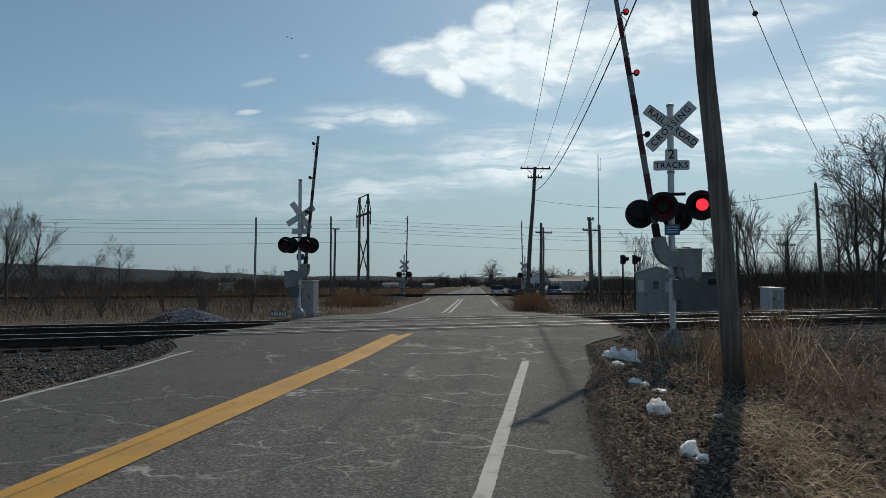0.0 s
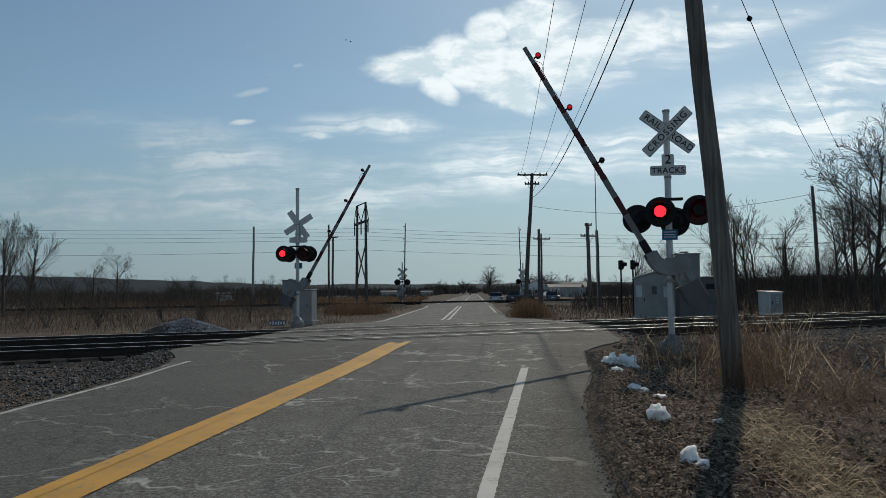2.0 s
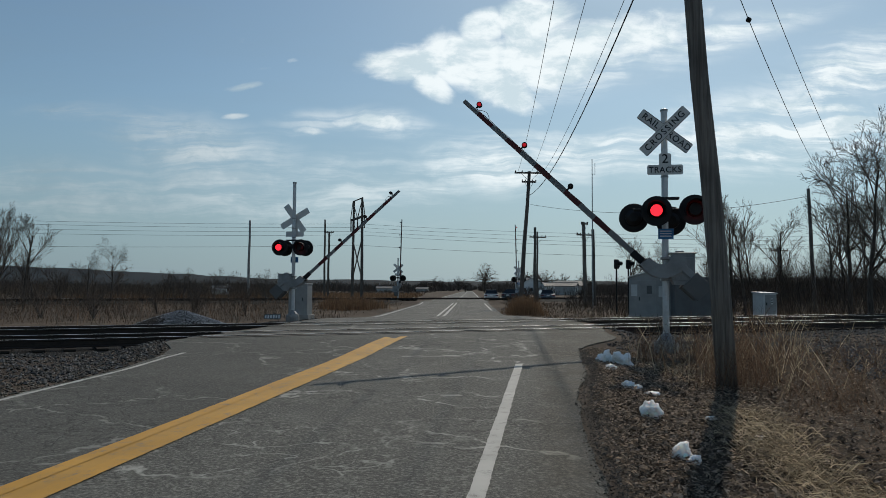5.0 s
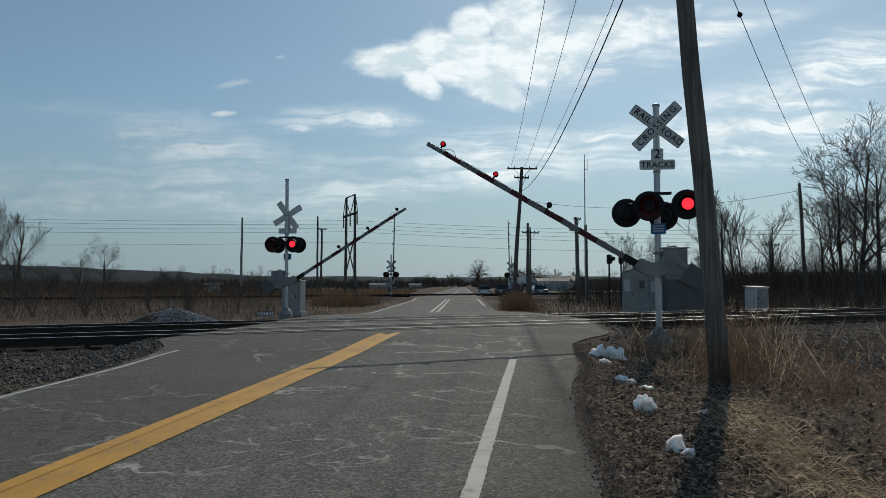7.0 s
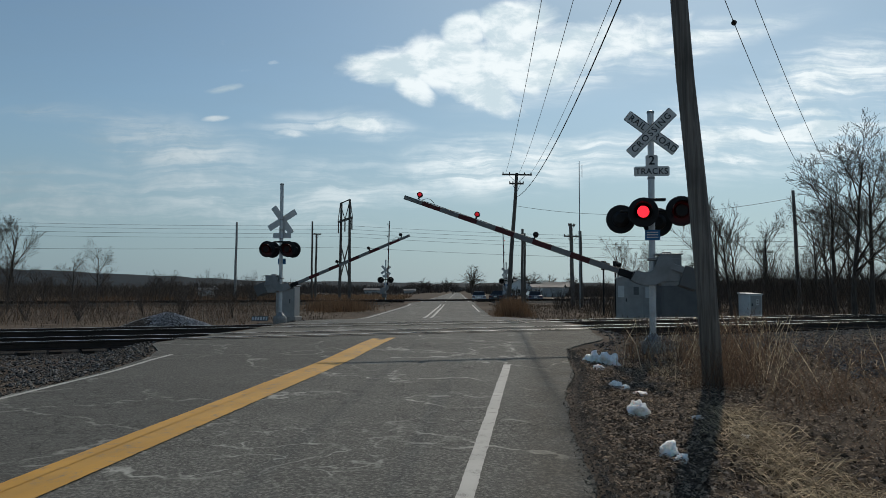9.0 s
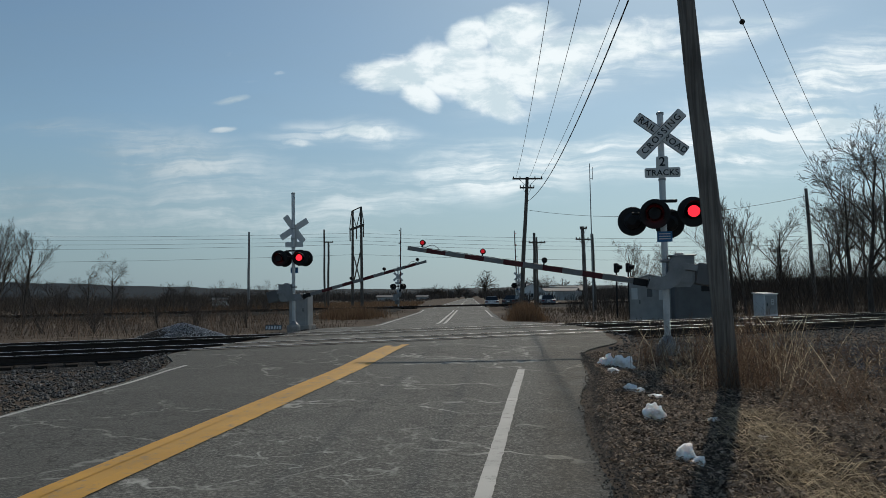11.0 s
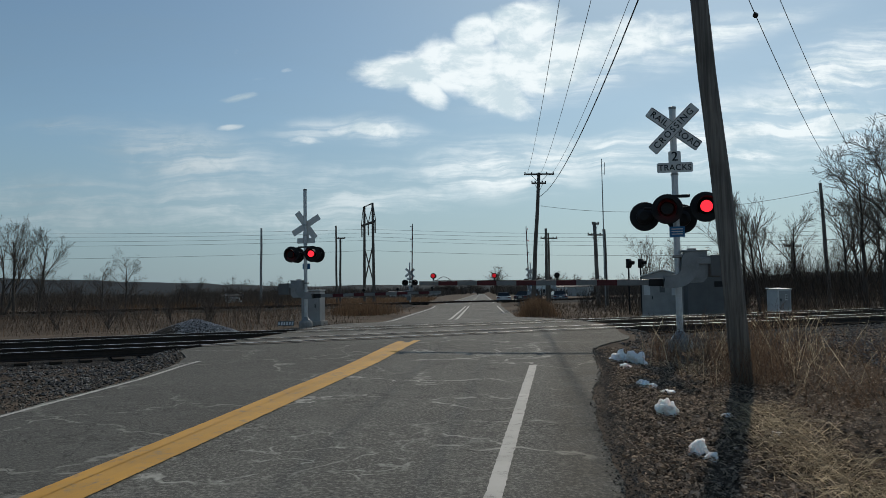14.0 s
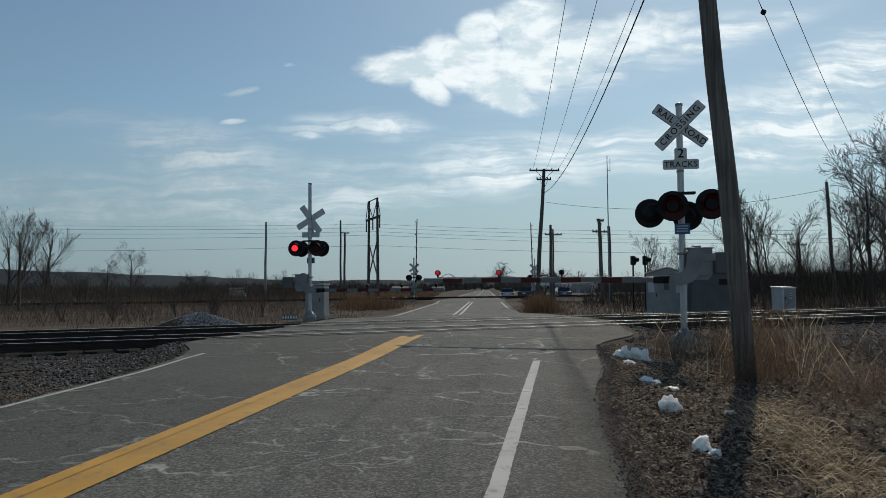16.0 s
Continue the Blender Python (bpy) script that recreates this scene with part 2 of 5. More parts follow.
# ---- mesh helpers ----
class Build:
    """Collects vertices and faces of one mesh; faces carry a material slot."""

    def __init__(self):
        self.v, self.f, self.s = [], [], []

    def face(self, idx, slot=0):
        self.f.append(tuple(idx))
        self.s.append(slot)

    def add(self, verts, faces, slot=0):
        k = len(self.v)
        self.v.extend(tuple(p) for p in verts)
        for f in faces:
            self.face([k + i for i in f], slot)

    def box(self, c, size, m=None, bevel=0.0, slot=0):
        bm = bmesh.new()
        bmesh.ops.create_cube(bm, size=1.0)
        bmesh.ops.scale(bm, vec=size, verts=bm.verts)
        if bevel:
            bmesh.ops.bevel(bm, geom=bm.edges[:], offset=bevel, segments=2, affect="EDGES", profile=0.6)
        t = Matrix.Translation(c) @ (m or Matrix())
        bm.verts.index_update()
        self.add([t @ v.co for v in bm.verts], [[v.index for v in f.verts] for f in bm.faces], slot)
        bm.free()
        return self

    def tube(self, pts, radii, n=8, cap=True, slot=0):
        pts = [Vector(p) for p in pts]
        if not hasattr(radii, "__len__"):
            radii = [radii] * len(pts)
        k = len(self.v)
        for i, p in enumerate(pts):
            d = (pts[min(i + 1, len(pts) - 1)] - pts[max(i - 1, 0)]).normalized()
            a = d.cross(Vector((0.31, 0.17, 0.93)) if abs(d.z) < 0.9 else Vector((1, 0.1, 0))).normalized()
            b = d.cross(a)
            for j in range(n):
                w = 2 * math.pi * j / n
                self.v.append(tuple(p + (a * math.cos(w) + b * math.sin(w)) * radii[i]))
        for i in range(len(pts) - 1):
            for j in range(n):
                j2 = (j + 1) % n
                self.face((k + i * n + j, k + i * n + j2, k + i * n + n + j2, k + i * n + n + j), slot)
        if cap:
            self.face([k + j for j in reversed(range(n))], slot)
            self.face([k + (len(pts) - 1) * n + j for j in range(n)], slot)
        return self

    def sheet(self, outline, depth, m=None, slot=0):
        """A flat plate of that outline in its x-z plane, depth thick along y."""
        m = m or Matrix()
        n = len(outline)
        vs = [m @ Vector((x, -depth / 2, z)) for x, z in outline] + [m @ Vector((x, depth / 2, z)) for x, z in outline]
        fs = [tuple(range(n)), tuple(reversed(range(n, 2 * n)))]
        fs += [(i, i + n, (i + 1) % n + n, (i + 1) % n) for i in range(n)]
        self.add(vs, fs, slot)
        return self

    def mesh(self, name, *materials, smooth=False):
        me = bpy.data.meshes.new(name)
        me.from_pydata(self.v, [], self.f)
        for m in materials:
            me.materials.append(m)
        if len(materials) > 1:
            me.polygons.foreach_set("material_index", self.s)
        if smooth:
            me.polygons.foreach_set("use_smooth", [True] * len(me.polygons))
        me.update()
        return me


def part(name, build, materials, parent=None, label="", smooth=False, at=None):
    if not isinstance(materials, (tuple, list)):
        materials = (materials,)
    ob = new(name, build.mesh(name, *materials, smooth=smooth))
    if parent is not None:
        ob.parent = parent
    if at is not None:
        ob.matrix_basis = at
    if label:
        tagged(ob, label)
    return ob


def thing(name, m, label, category, group="", kind=""):
    ob = new(name)
    ob.empty_display_size = 0.2
    ob.matrix_basis = m
    return tagged(ob, label, category, group, kind)


def words(text, size, material, parent, m, depth=0.002, spread=1.0):
    """Lettering in the built-in font, centred, standing in the x-z plane and facing -y."""
    cu = bpy.data.curves.new("lettering", "FONT")
    cu.body, cu.size, cu.align_x, cu.align_y, cu.extrude, cu.space_character = text, size, "CENTER", "CENTER", depth, spread
    cu.offset = size * 0.012
    tmp = bpy.data.objects.new("lettering", cu)
    scene.collection.objects.link(tmp)
    me = bpy.data.meshes.new_from_object(tmp)
    bpy.data.objects.remove(tmp)
    me.name = "lettering"
    me.materials.clear()
    me.materials.append(material)
    ob = new("lettering", me)
    ob.parent = parent
    ob.matrix_basis = m @ pose(0, 0, 0, 90, 0, 0)
    return ob


def sstep(a, b, x):
    t = min(1.0, max(0.0, (x - a) / (b - a)))
    return t * t * (3 - 2 * t)


# ---- the lie of the land ----
TRACK = 0.475            # the double track: y = s + TRACK * x
RAILS = (18.86, 20.52, 23.52, 25.18)
TRACK2 = 0.62            # the further line
RAIL2 = (79.0, 80.8)
Z_RAIL = 0.33


def centre(y):
    """x of the yellow line."""
    w = sstep(12.0, 34.0, y)
    return (-3.37 + 0.144 * y) * (1 - w) + (-1.60 + 0.0435 * y) * w


def half_left(y):
    return 2.68 + 0.06 * (min(max(y, 4.0), 12.5) - 8.0) + 1.15 * sstep(12.4, 15.8, y) - 0.9 * sstep(25.0, 33.0, y)


def half_right(y):
    return 3.72 + 0.25 * sstep(8.0, 12.0, y) + 0.95 * sstep(14.6, 17.6, y) - 1.5 * sstep(24.0, 33.0, y)


def road_z(x, y):
    s = y - TRACK * x
    z = 0.0155 * min(max(y, -10), 16.0)
    w = sstep(13.0, 18.0, s)
    z = z * (1 - w) + Z_RAIL * w
    z -= Z_RAIL * sstep(27.0, 41.0, s)
    s2 = y - TRACK2 * x
    return z + 0.16 * sstep(70, 77, s2) * (1 - sstep(83, 92, s2))


def ground_z(x, y):
    """Bare ground beside the road, with the two beds of ballast."""
    s = y - TRACK * x
    base = 0.0155 * min(max(y, -10), 12.0) - 0.06
    base = base * (1 - sstep(12, 30, s)) + 0.0 * sstep(12, 30, s)
    bed = sstep(16.4, 17.7, s) * (1 - sstep(26.4, 27.8, s))
    z = base * (1 - bed) + 0.12 * bed
    s2 = y - TRACK2 * x
    z += 0.22 * sstep(74, 77.5, s2) * (1 - sstep(82.5, 86, s2))
    n = noise.noise((x * 0.35, y * 0.35, 0.0)) * 0.07 + noise.noise((x * 1.6, y * 1.6, 4.0)) * 0.03
    z += n * (1 - 0.7 * bed)
    # the verge under the weeds swells a little, then falls to the ditch
    z += 0.22 * math.exp(-((x - 5.4 - 0.1 * y) / 1.6) ** 2) * (1 - sstep(10, 14, s)) * sstep(1.0, 4.0, y)
    far = sstep(150, 900, y)
    z += far * (0.5 + 3.0 * noise.noise((x * 0.004, y * 0.004, 9.0)))
    return z


def land_z(x, y):
    off_r = x - (centre(y) + half_right(y))
    off_l = (centre(y) - half_left(y)) - x
    off = max(off_r, off_l)
    w = sstep(0.25, 1.3, off)
    lip = 0.018 if y < 30 else 0.05
    return (road_z(x, y) - lip) * (1 - w) + ground_z(x, y) * w


def spaced(limit, fine, step, growth):
    out, v, d = [0.0], 0.0, step
    while v < limit:
        if v > fine:
            d *= growth
        v += d
        out.append(v)
    return out


def build_ground():
    right = spaced(3000, 13, 0.3, 1.13)
    xs = [-v for v in reversed(right[1:])] + right
    ys = [-v for v in reversed(spaced(400, 0, 1.0, 1.3)[1:])] + spaced(4200, 34, 0.3, 1.06)
    b = Build()
    b.v = [(x, y, land_z(x, y)) for y in ys for x in xs]
    n = len(xs)
    for j in range(len(ys) - 1):
        for i in range(n - 1):
            b.face((j * n + i, j * n + i + 1, j * n + n + i + 1, j * n + n + i))
    tagged(part("ground", b, SOIL, smooth=True), "brown winter ground with dead grass and bare soil", "ground", kind="structure")


ROAD_YS = [-40, -20, -10, -5] + [0.25 * i for i in range(0, 200)] + [50 + 1.0 * i for i in range(60)] + [110 + 8 * i for i in range(90)]


def build_road():
    b = Build()
    cols = [0.0, 0.004, 0.12, 0.25, 0.4, 0.5, 0.6, 0.75, 0.88, 0.996, 1.0]
    for y in ROAD_YS:
        l, r = centre(y) - half_left(y), centre(y) + half_right(y)
        wob_l = 0.10 * noise.noise((y * 0.9, 1.7, 0)) + 0.05 * noise.noise((y * 3.1, 5.7, 0))
        wob_r = 0.10 * noise.noise((y * 0.5, 8.7, 0)) + 0.05 * noise.noise((y * 3.3, 2.7, 0))
        l, r = l + wob_l - 0.06, r + wob_r
        for k in cols:
            x = l + (r - l) * k
            z = road_z(x, y) + 0.01
            if k in (0.0, 1.0):
                z -= 0.16
            b.v.append((x, y, z))
    n = len(cols)
    for j in range(len(ROAD_YS) - 1):
        for i in range(n - 1):
            b.face((j * n + i, j * n + i + 1, j * n + n + i + 1, j * n + n + i))
    road = tagged(part("road", b, ASPHALT), "worn grey asphalt road with pale cracks", "road", kind="structure")

    def line(name, offset, width, y0, y1, material, label, lift=0.018):
        s = Build()
        ys = [y0] + [y for y in ROAD_YS if y0 < y < y1] + [y1]
        if y0 < 0:
            ys = [y0, 0.0] + [0.07 * i for i in range(1, int(y1 / 0.07))] + [y1]
        for y in ys:
            for side in (-0.5, 0.5):
                x = centre(y) + (offset(y) if callable(offset) else offset) + side * width
                if y0 < 0:
                    x += 0.004 * noise.noise((y * 2.3, side * 9 + width, 1.0)) + 0.010 * noise.noise((y * 11.0, side * 5 + width, 6.0))
                s.v.append((x, y, road_z(x, y) + lift))
        for j in range(len(ys) - 1):
            s.face((2 * j, 2 * j + 1, 2 * j + 3, 2 * j + 2))
        return part(name, s, material, road, label)

    line("yellow_line", -0.092, 0.145, -30, 16.6, YELLOW, "worn yellow centre line")
    line("yellow_line", 0.205, 0.15, -30, 16.9, YELLOW, "worn yellow centre line")
    line("yellow_seam", 0.05, 0.18, -30, 16.4, paint_material("faded_yellow_paint", (0.52, 0.285, 0.05)), "faded strip between the yellow lines", 0.0145)
    line("edge_line", 2.92, 0.118, -30, 12.18, WHITE_LINE, "worn white edge line")
    line("edge_line", lambda y: -2.58 - 0.06 * (min(max(y, 4.0), 12.5) - 8.0), 0.07, -30, 13.2, WHITE_LINE, "worn white edge line")
    for k in (-0.16, 0.16):
        line("yellow_line", k + 0.10, 0.14, 36.5, 74.0, WHITE_LINE, "pale worn centre line")
    line("edge_line", 3.0, 0.13, 50, 74, WHITE_LINE, "worn white edge line")
    line("edge_line", -2.95, 0.13, 32, 74, WHITE_LINE, "worn white edge line")
    for o in (-3.0, 0.0, 3.0):
        line("far_line", o, 0.14, 88, 500, WHITE_LINE, "worn white line")
    return road


def on_track(s, slope, x):
    return Vector((x, s + slope * x, 0))


def build_rails(name, offsets, slope, x0, x1, ztop, label, tie_x0, tie_x1):
    """Rails on tie plates over wooden ties, along one double or single line."""
    u = Vector((1, slope, 0)).normalized()
    w = Vector((-u.y, u.x, 0))
    ang = math.degrees(math.atan(slope))
    for k in range(0, len(offsets), 2):
        track = thing(name, Matrix(), label, "railway track", "railway tracks")
        for s in offsets[k:k + 2]:
            a, e = on_track(s, slope, x0), on_track(s, slope, x1)
            prof = [(-0.07, 0), (0.07, 0), (0.07, 0.012), (0.012, 0.03), (0.012, 0.125), (0.036, 0.135), (0.036, 0.170), (-0.036, 0.170), (-0.036, 0.135), (-0.012, 0.125), (-0.012, 0.03), (-0.07, 0.012)]
            b = Build()
            for p in (a, e):
                for px, pz in prof:
                    b.v.append(tuple(p + w * px + Vector((0, 0, ztop - 0.172 + pz))))
            n = len(prof)
            for i in range(n):
                b.face((i, (i + 1) % n, n + (i + 1) % n, n + i), 1 if i == 6 else 0)
            part("rail", b, (RAIL, RAIL_TOP), track, "rusty steel rail with a polished head")
        mid = sum(offsets[k:k + 2]) / 2
        half = Build().box((0, 0, 0), (0.22, 2.55, 0.16), None, 0.012).mesh("tie", TIE)
        step = 0.55 / math.sqrt(1 + slope * slope)
        i = 0
        x = tie_x0
        while x < tie_x1:
            p = on_track(mid, slope, x)
            cx = centre(p.y)
            if not (cx - half_left(p.y) - 0.2 < x < cx + half_right(p.y) + 0.2):
                ob = new("tie", half)
                ob.parent = track
                ob.matrix_basis = pose(p.x, p.y, ztop - 0.172 - 0.083, 0, 0, ang + random.uniform(-1.5, 1.5))
            x += step
            i += 1


def build_crossing_surface():
    """Flangeways and the raised asphalt between the rails."""
    for s in RAILS:
        for side, wid, mat in ((-0.10, 0.06, BLACK), (0.105, 0.08, BLACK), (-0.30, 0.26, PLANK), (0.33, 0.26, PLANK)):
            b = Build()
            xs = [-6.0 + 0.25 * i for i in range(48)]
            for x in xs:
                p = on_track(s + side * 1.1, TRACK, x)
                l, r = centre(p.y) - half_left(p.y), centre(p.y) + half_right(p.y)
                for q in (-0.5, 0.5):
                    xx = min(max(p.x, l), r)
                    pp = on_track(s + side * 1.1, TRACK, xx)
                    b.v.append((pp.x - 0.43 * q * wid, pp.y + 0.9 * q * wid, Z_RAIL + (0.018 if mat is BLACK else 0.022)))
            for j in range(len(xs) - 1):
                b.face((2 * j, 2 * j + 1, 2 * j + 3, 2 * j + 2))
            part("flangeway" if mat is BLACK else "crossing_plank", b, mat, ROAD, "dark flangeway beside the rail" if mat is BLACK else "worn pale timber plank beside the rail")


build_ground()
ROAD = build_road()
build_crossing_surface()
build_rails("railway_track", RAILS, TRACK, -60, 90, Z_RAIL + 0.032, "double rusty railway track on ballast", -26, 34)
build_rails("railway_track", RAIL2, TRACK2, -140, 160, 0.50, "further rusty railway track across the fields", -30, -29)


def build_second_bed():
    b = Build()
    xs = [-150 + 2.0 * i for i in range(160)]
    prof = [(74.5, -0.1), (76.6, 0.26), (83.2, 0.26), (85.3, -0.1)]
    for x in xs:
        for q, z in prof:
            y = q + TRACK2 * x
            near_road = 1 - sstep(3.4, 5.0, abs(x - centre(y)))
            b.v.append((x, y, z + 0.04 - 0.4 * near_road))
    for i in range(len(xs) - 1):
        for j in range(3):
            b.face((i * 4 + j, (i + 1) * 4 + j, (i + 1) * 4 + j + 1, i * 4 + j + 1))
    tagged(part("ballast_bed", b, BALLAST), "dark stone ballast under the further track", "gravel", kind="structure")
    ties = Build()
    x = -60.0
    u = math.degrees(math.atan(TRACK2))
    while x < 60:
        p = on_track(79.9, TRACK2, x)
        if abs(x - centre(p.y)) > 4.2:
            ties.box((p.x, p.y, 0.29), (0.24, 2.6, 0.14), pose(0, 0, 0, 0, 0, u))
        x += 0.55
    tagged(part("ties", ties, TIE), "dark wooden ties of the further track", "railway ties", kind="stuff")


build_second_bed()
# ---- level crossing gates ----
RIGHT_ARM = [(0.0, 81.2), (0.5, 74.1), (1.0, 67.4), (1.5, 63.7), (2.0, 60.8), (2.5, 57.8), (3.0, 55.0), (3.5, 51.6), (4.0, 48.8), (6.5, 33.8), (7.0, 30.9), (7.5, 27.8), (8.0, 25.2), (8.5, 22.5), (9.0, 19.5), (11.5, 7.4), (12.0, 5.3), (12.5, 3.7), (13.0, 2.4), (13.5, 1.4), (14.0, 0.9), (14.5, 0.5), (16.0, 0.4)]
LEFT_ARM = [(0.0, 84.5), (0.5, 77.2), (1.0, 70.0), (1.5, 63.5), (2.0, 59.9), (2.5, 56.7), (3.0, 53.8), (3.5, 50.9), (4.0, 47.6), (6.5, 34.2), (7.0, 31.6), (7.5, 29.1), (8.0, 26.9), (8.5, 24.7), (9.0, 22.3), (11.5, 12.4), (12.0, 10.4), (12.5, 8.4), (13.0, 4.9), (13.5, 2.3), (14.0, 0.7), (14.5, -0.1), (16.0, -0.2)]
# seconds in which each flashing lamp is lit
RIGHT_L = [(0.62, 1.1), (1.95, 2.5), (3.3, 3.9), (4.75, 5.3), (6.15, 6.6), (7.42, 8.02), (8.95, 9.45), (10.2, 10.7), (11.42, 11.6), (11.94, 12.02), (12.82, 13.06), (14.1, 14.52), (15.45, 15.84)]
RIGHT_R = [(-0.2, 0.51), (1.45, 1.9), (3.06, 3.28), (3.95, 4.08), (4.35, 4.7), (5.75, 6.1), (6.62, 7.02), (7.98, 8.6), (9.5, 9.9), (10.8, 11.38), (12.12, 12.8), (13.45, 14.05), (14.92, 15.42)]
LEFT_L = [(0.64, 1.25), (1.93, 2.51), (3.4, 3.9), (4.75, 5.3), (6.35, 6.6), (7.84, 7.94), (9.4, 9.8), (10.3, 10.7), (11.42, 11.88), (12.82, 13.35), (14.1, 14.7), (15.45, 16.2)]
LEFT_R = [(0.3, 0.51), (2.63, 2.9), (3.94, 4.25), (5.35, 5.7), (6.62, 7.2), (7.98, 8.6), (9.85, 10.2), (11.0, 11.38), (12.42, 12.8), (13.8, 14.06), (15.35, 15.43)]
MOVES = []


def flash_rows(place, lit):
    """The lamp's bright face turns to the front while it flashes, and to the back otherwise."""
    x, y, z, rz = place
    rows = []

    def key(t, turn):
        rows.append((t, pose(x, y, z, 0, 0, rz + turn)))

    def state(t):
        return 0 if any(a <= t < b for a, b in lit) else 177

    key(0.0, state(0.0))
    for a, b in lit:
        if a > 0.15:
            for dt, turn in ((0.10, 177), (0.067, 118), (0.034, 59), (0.0, 0)):
                key(a - dt, turn)
        if b < 15.85:
            for dt, turn in ((0.0, 0), (0.034, 59), (0.067, 118), (0.10, 177)):
                key(b + dt, turn)
    key(16.0, state(16.0))
    out = {}
    for t, m in rows:
        out[frame(t)] = (t, m)
    return [out[k] for k in sorted(out)]


def lamp_head(gate, x, y, z, turn, lit, name="signal_lamp"):
    """A round flashing lamp: background, hood, dark lens, and the lamp that shows red. turn 0 faces +y of the gate."""
    head = thing(name, pose(x, y, z, 0, 0, turn), "", "")
    head.parent = gate
    back = Build()
    n = 28
    k = len(back.v)
    prof = [(0.0, -0.02), (0.285, -0.02), (0.30, 0.0), (0.285, 0.012), (0.13, 0.012)]
    for r, dy in prof:
        for j in range(n):
            a = 2 * math.pi * j / n
            back.v.append((r * math.cos(a), dy, r * math.sin(a)))
    for i in range(len(prof) - 1):
        for j in range(n):
            j2 = (j + 1) % n
            back.face((k + i * n + j, k + i * n + j2, k + (i + 1) * n + j2, k + (i + 1) * n + j))
    part("background", back, BLACK, head, "round black background disc")
    hood = Build()
    m = 22
    for r_out in (0.185, 0.178):
        for dy in (0.0, 1.0):
            for j in range(m + 1):
                a = radians(-38 + 256 * j / m)
                reach = 0.10 + 0.24 * max(0.0, math.sin(a)) ** 0.6 if math.sin(a) > 0 else 0.10
                hood.v.append((r_out * math.cos(a), 0.012 + dy * reach, r_out * math.sin(a)))
    for q in (0, 2):
        for j in range(m):
            hood.face((q * (m + 1) + j, q * (m + 1) + j + 1, (q + 1) * (m + 1) + j + 1, (q + 1) * (m + 1) + j))
    part("hood", hood, BLACK, head, "black visor over the lens")
    case = Build().tube([(0, -0.02, 0), (0, -0.14, 0), (0, -0.2, 0)], [0.17, 0.16, 0.09], 18)
    part("housing", case, BLACK, head, "round lamp housing")
    lens = Build().tube([(0, 0.0, 0), (0, 0.015, 0), (0, 0.028, 0)], [0.152, 0.145, 0.06], 22)
    part("lens", lens, RED_DARK, head, "dark red lens", smooth=True)
    if lit is not None:
        bulb = Build().tube([(0, -0.004, 0), (0, -0.001, 0)], [0.120, 0.120], 20)
        bulb.add([(0.116 * math.cos(0.314 * j), 0.001, 0.116 * math.sin(0.314 * j)) for j in range(20)], [list(range(20))], 1)
        ob = part("lamp", bulb, (BLACK, RED_GLOW), head, "red lamp with a glowing face")
        MOVES.append((ob, flash_rows((0, 0.150, 0, 0), lit)))
    return head


def crossbuck(gate, y, z, facing, tilt=(38.0, 45.0), front=True):
    """Two crossed white blades; lettered in black on the side that faces the traffic."""
    sign = thing("crossbuck_sign", pose(0, y, z, 0, 0, facing), "", "")
    sign.parent = gate
    for k, (ang, text) in enumerate(((-tilt[0], ("RAIL", "ROAD")), (tilt[1], ("CROSSING",)))):
        m = pose(0, -0.004 - 0.010 * k, 0, 0, -ang, 0)
        b = Build()
        w, h, r = 0.61, 0.115, 0.02
        out = [(-w + r, -h), (w - r, -h), (w, -h + r), (w, h - r), (w - r, h), (-w + r, h), (-w, h - r), (-w, -h + r)]
        b.sheet(out, 0.006, m)
        blade = part("blade", b, SIGN_WHITE, sign, "white sign blade")
        if front:
            edge = Build()
            if len(text) == 1:
                words(text[0], 0.178, SIGN_BLACK, blade, m @ pose(0.0, -0.005, 0), spread=1.30)
            else:
                words(text[0], 0.178, SIGN_BLACK, blade, m @ pose(-0.345, -0.005, 0), spread=1.12)
                words(text[1], 0.178, SIGN_BLACK, blade, m @ pose(0.345, -0.005, 0), spread=1.12)
            for s in (-1, 1):
                edge.box((0, 0, 0), (1.18, 0.002, 0.008), m @ pose(0, -0.004, s * 0.103))
            part("border", edge, SIGN_BLACK, blade, "thin black border")
    return sign


def tracks_sign(gate, y, z, facing, front=True):
    sign = thing("tracks_sign", pose(0, y, z, 0, 0, facing), "", "")
    sign.parent = gate
    b = Build()
    r = 0.025
    out = [(-0.35, -0.10 + r), (-0.35 + r, -0.10), (0.35 - r, -0.10), (0.35, -0.10 + r), (0.35, 0.10 - r), (0.35 - r, 0.10), (0.12, 0.10), (0.12, 0.33 - r), (0.12 - r, 0.33), (-0.12 + r, 0.33), (-0.12, 0.33 - r), (-0.12, 0.10), (-0.35 + r, 0.10), (-0.35, 0.10 - r)]
    b.sheet(out, 0.006)
    plate = part("plate", b, SIGN_WHITE, sign, "white sign plate for the number of tracks")
    if front:
        words("2", 0.26, SIGN_BLACK, plate, pose(0, -0.005, 0.215))
        words("TRACKS", 0.165, SIGN_BLACK, plate, pose(0, -0.005, -0.005), spread=1.08)
    return sign


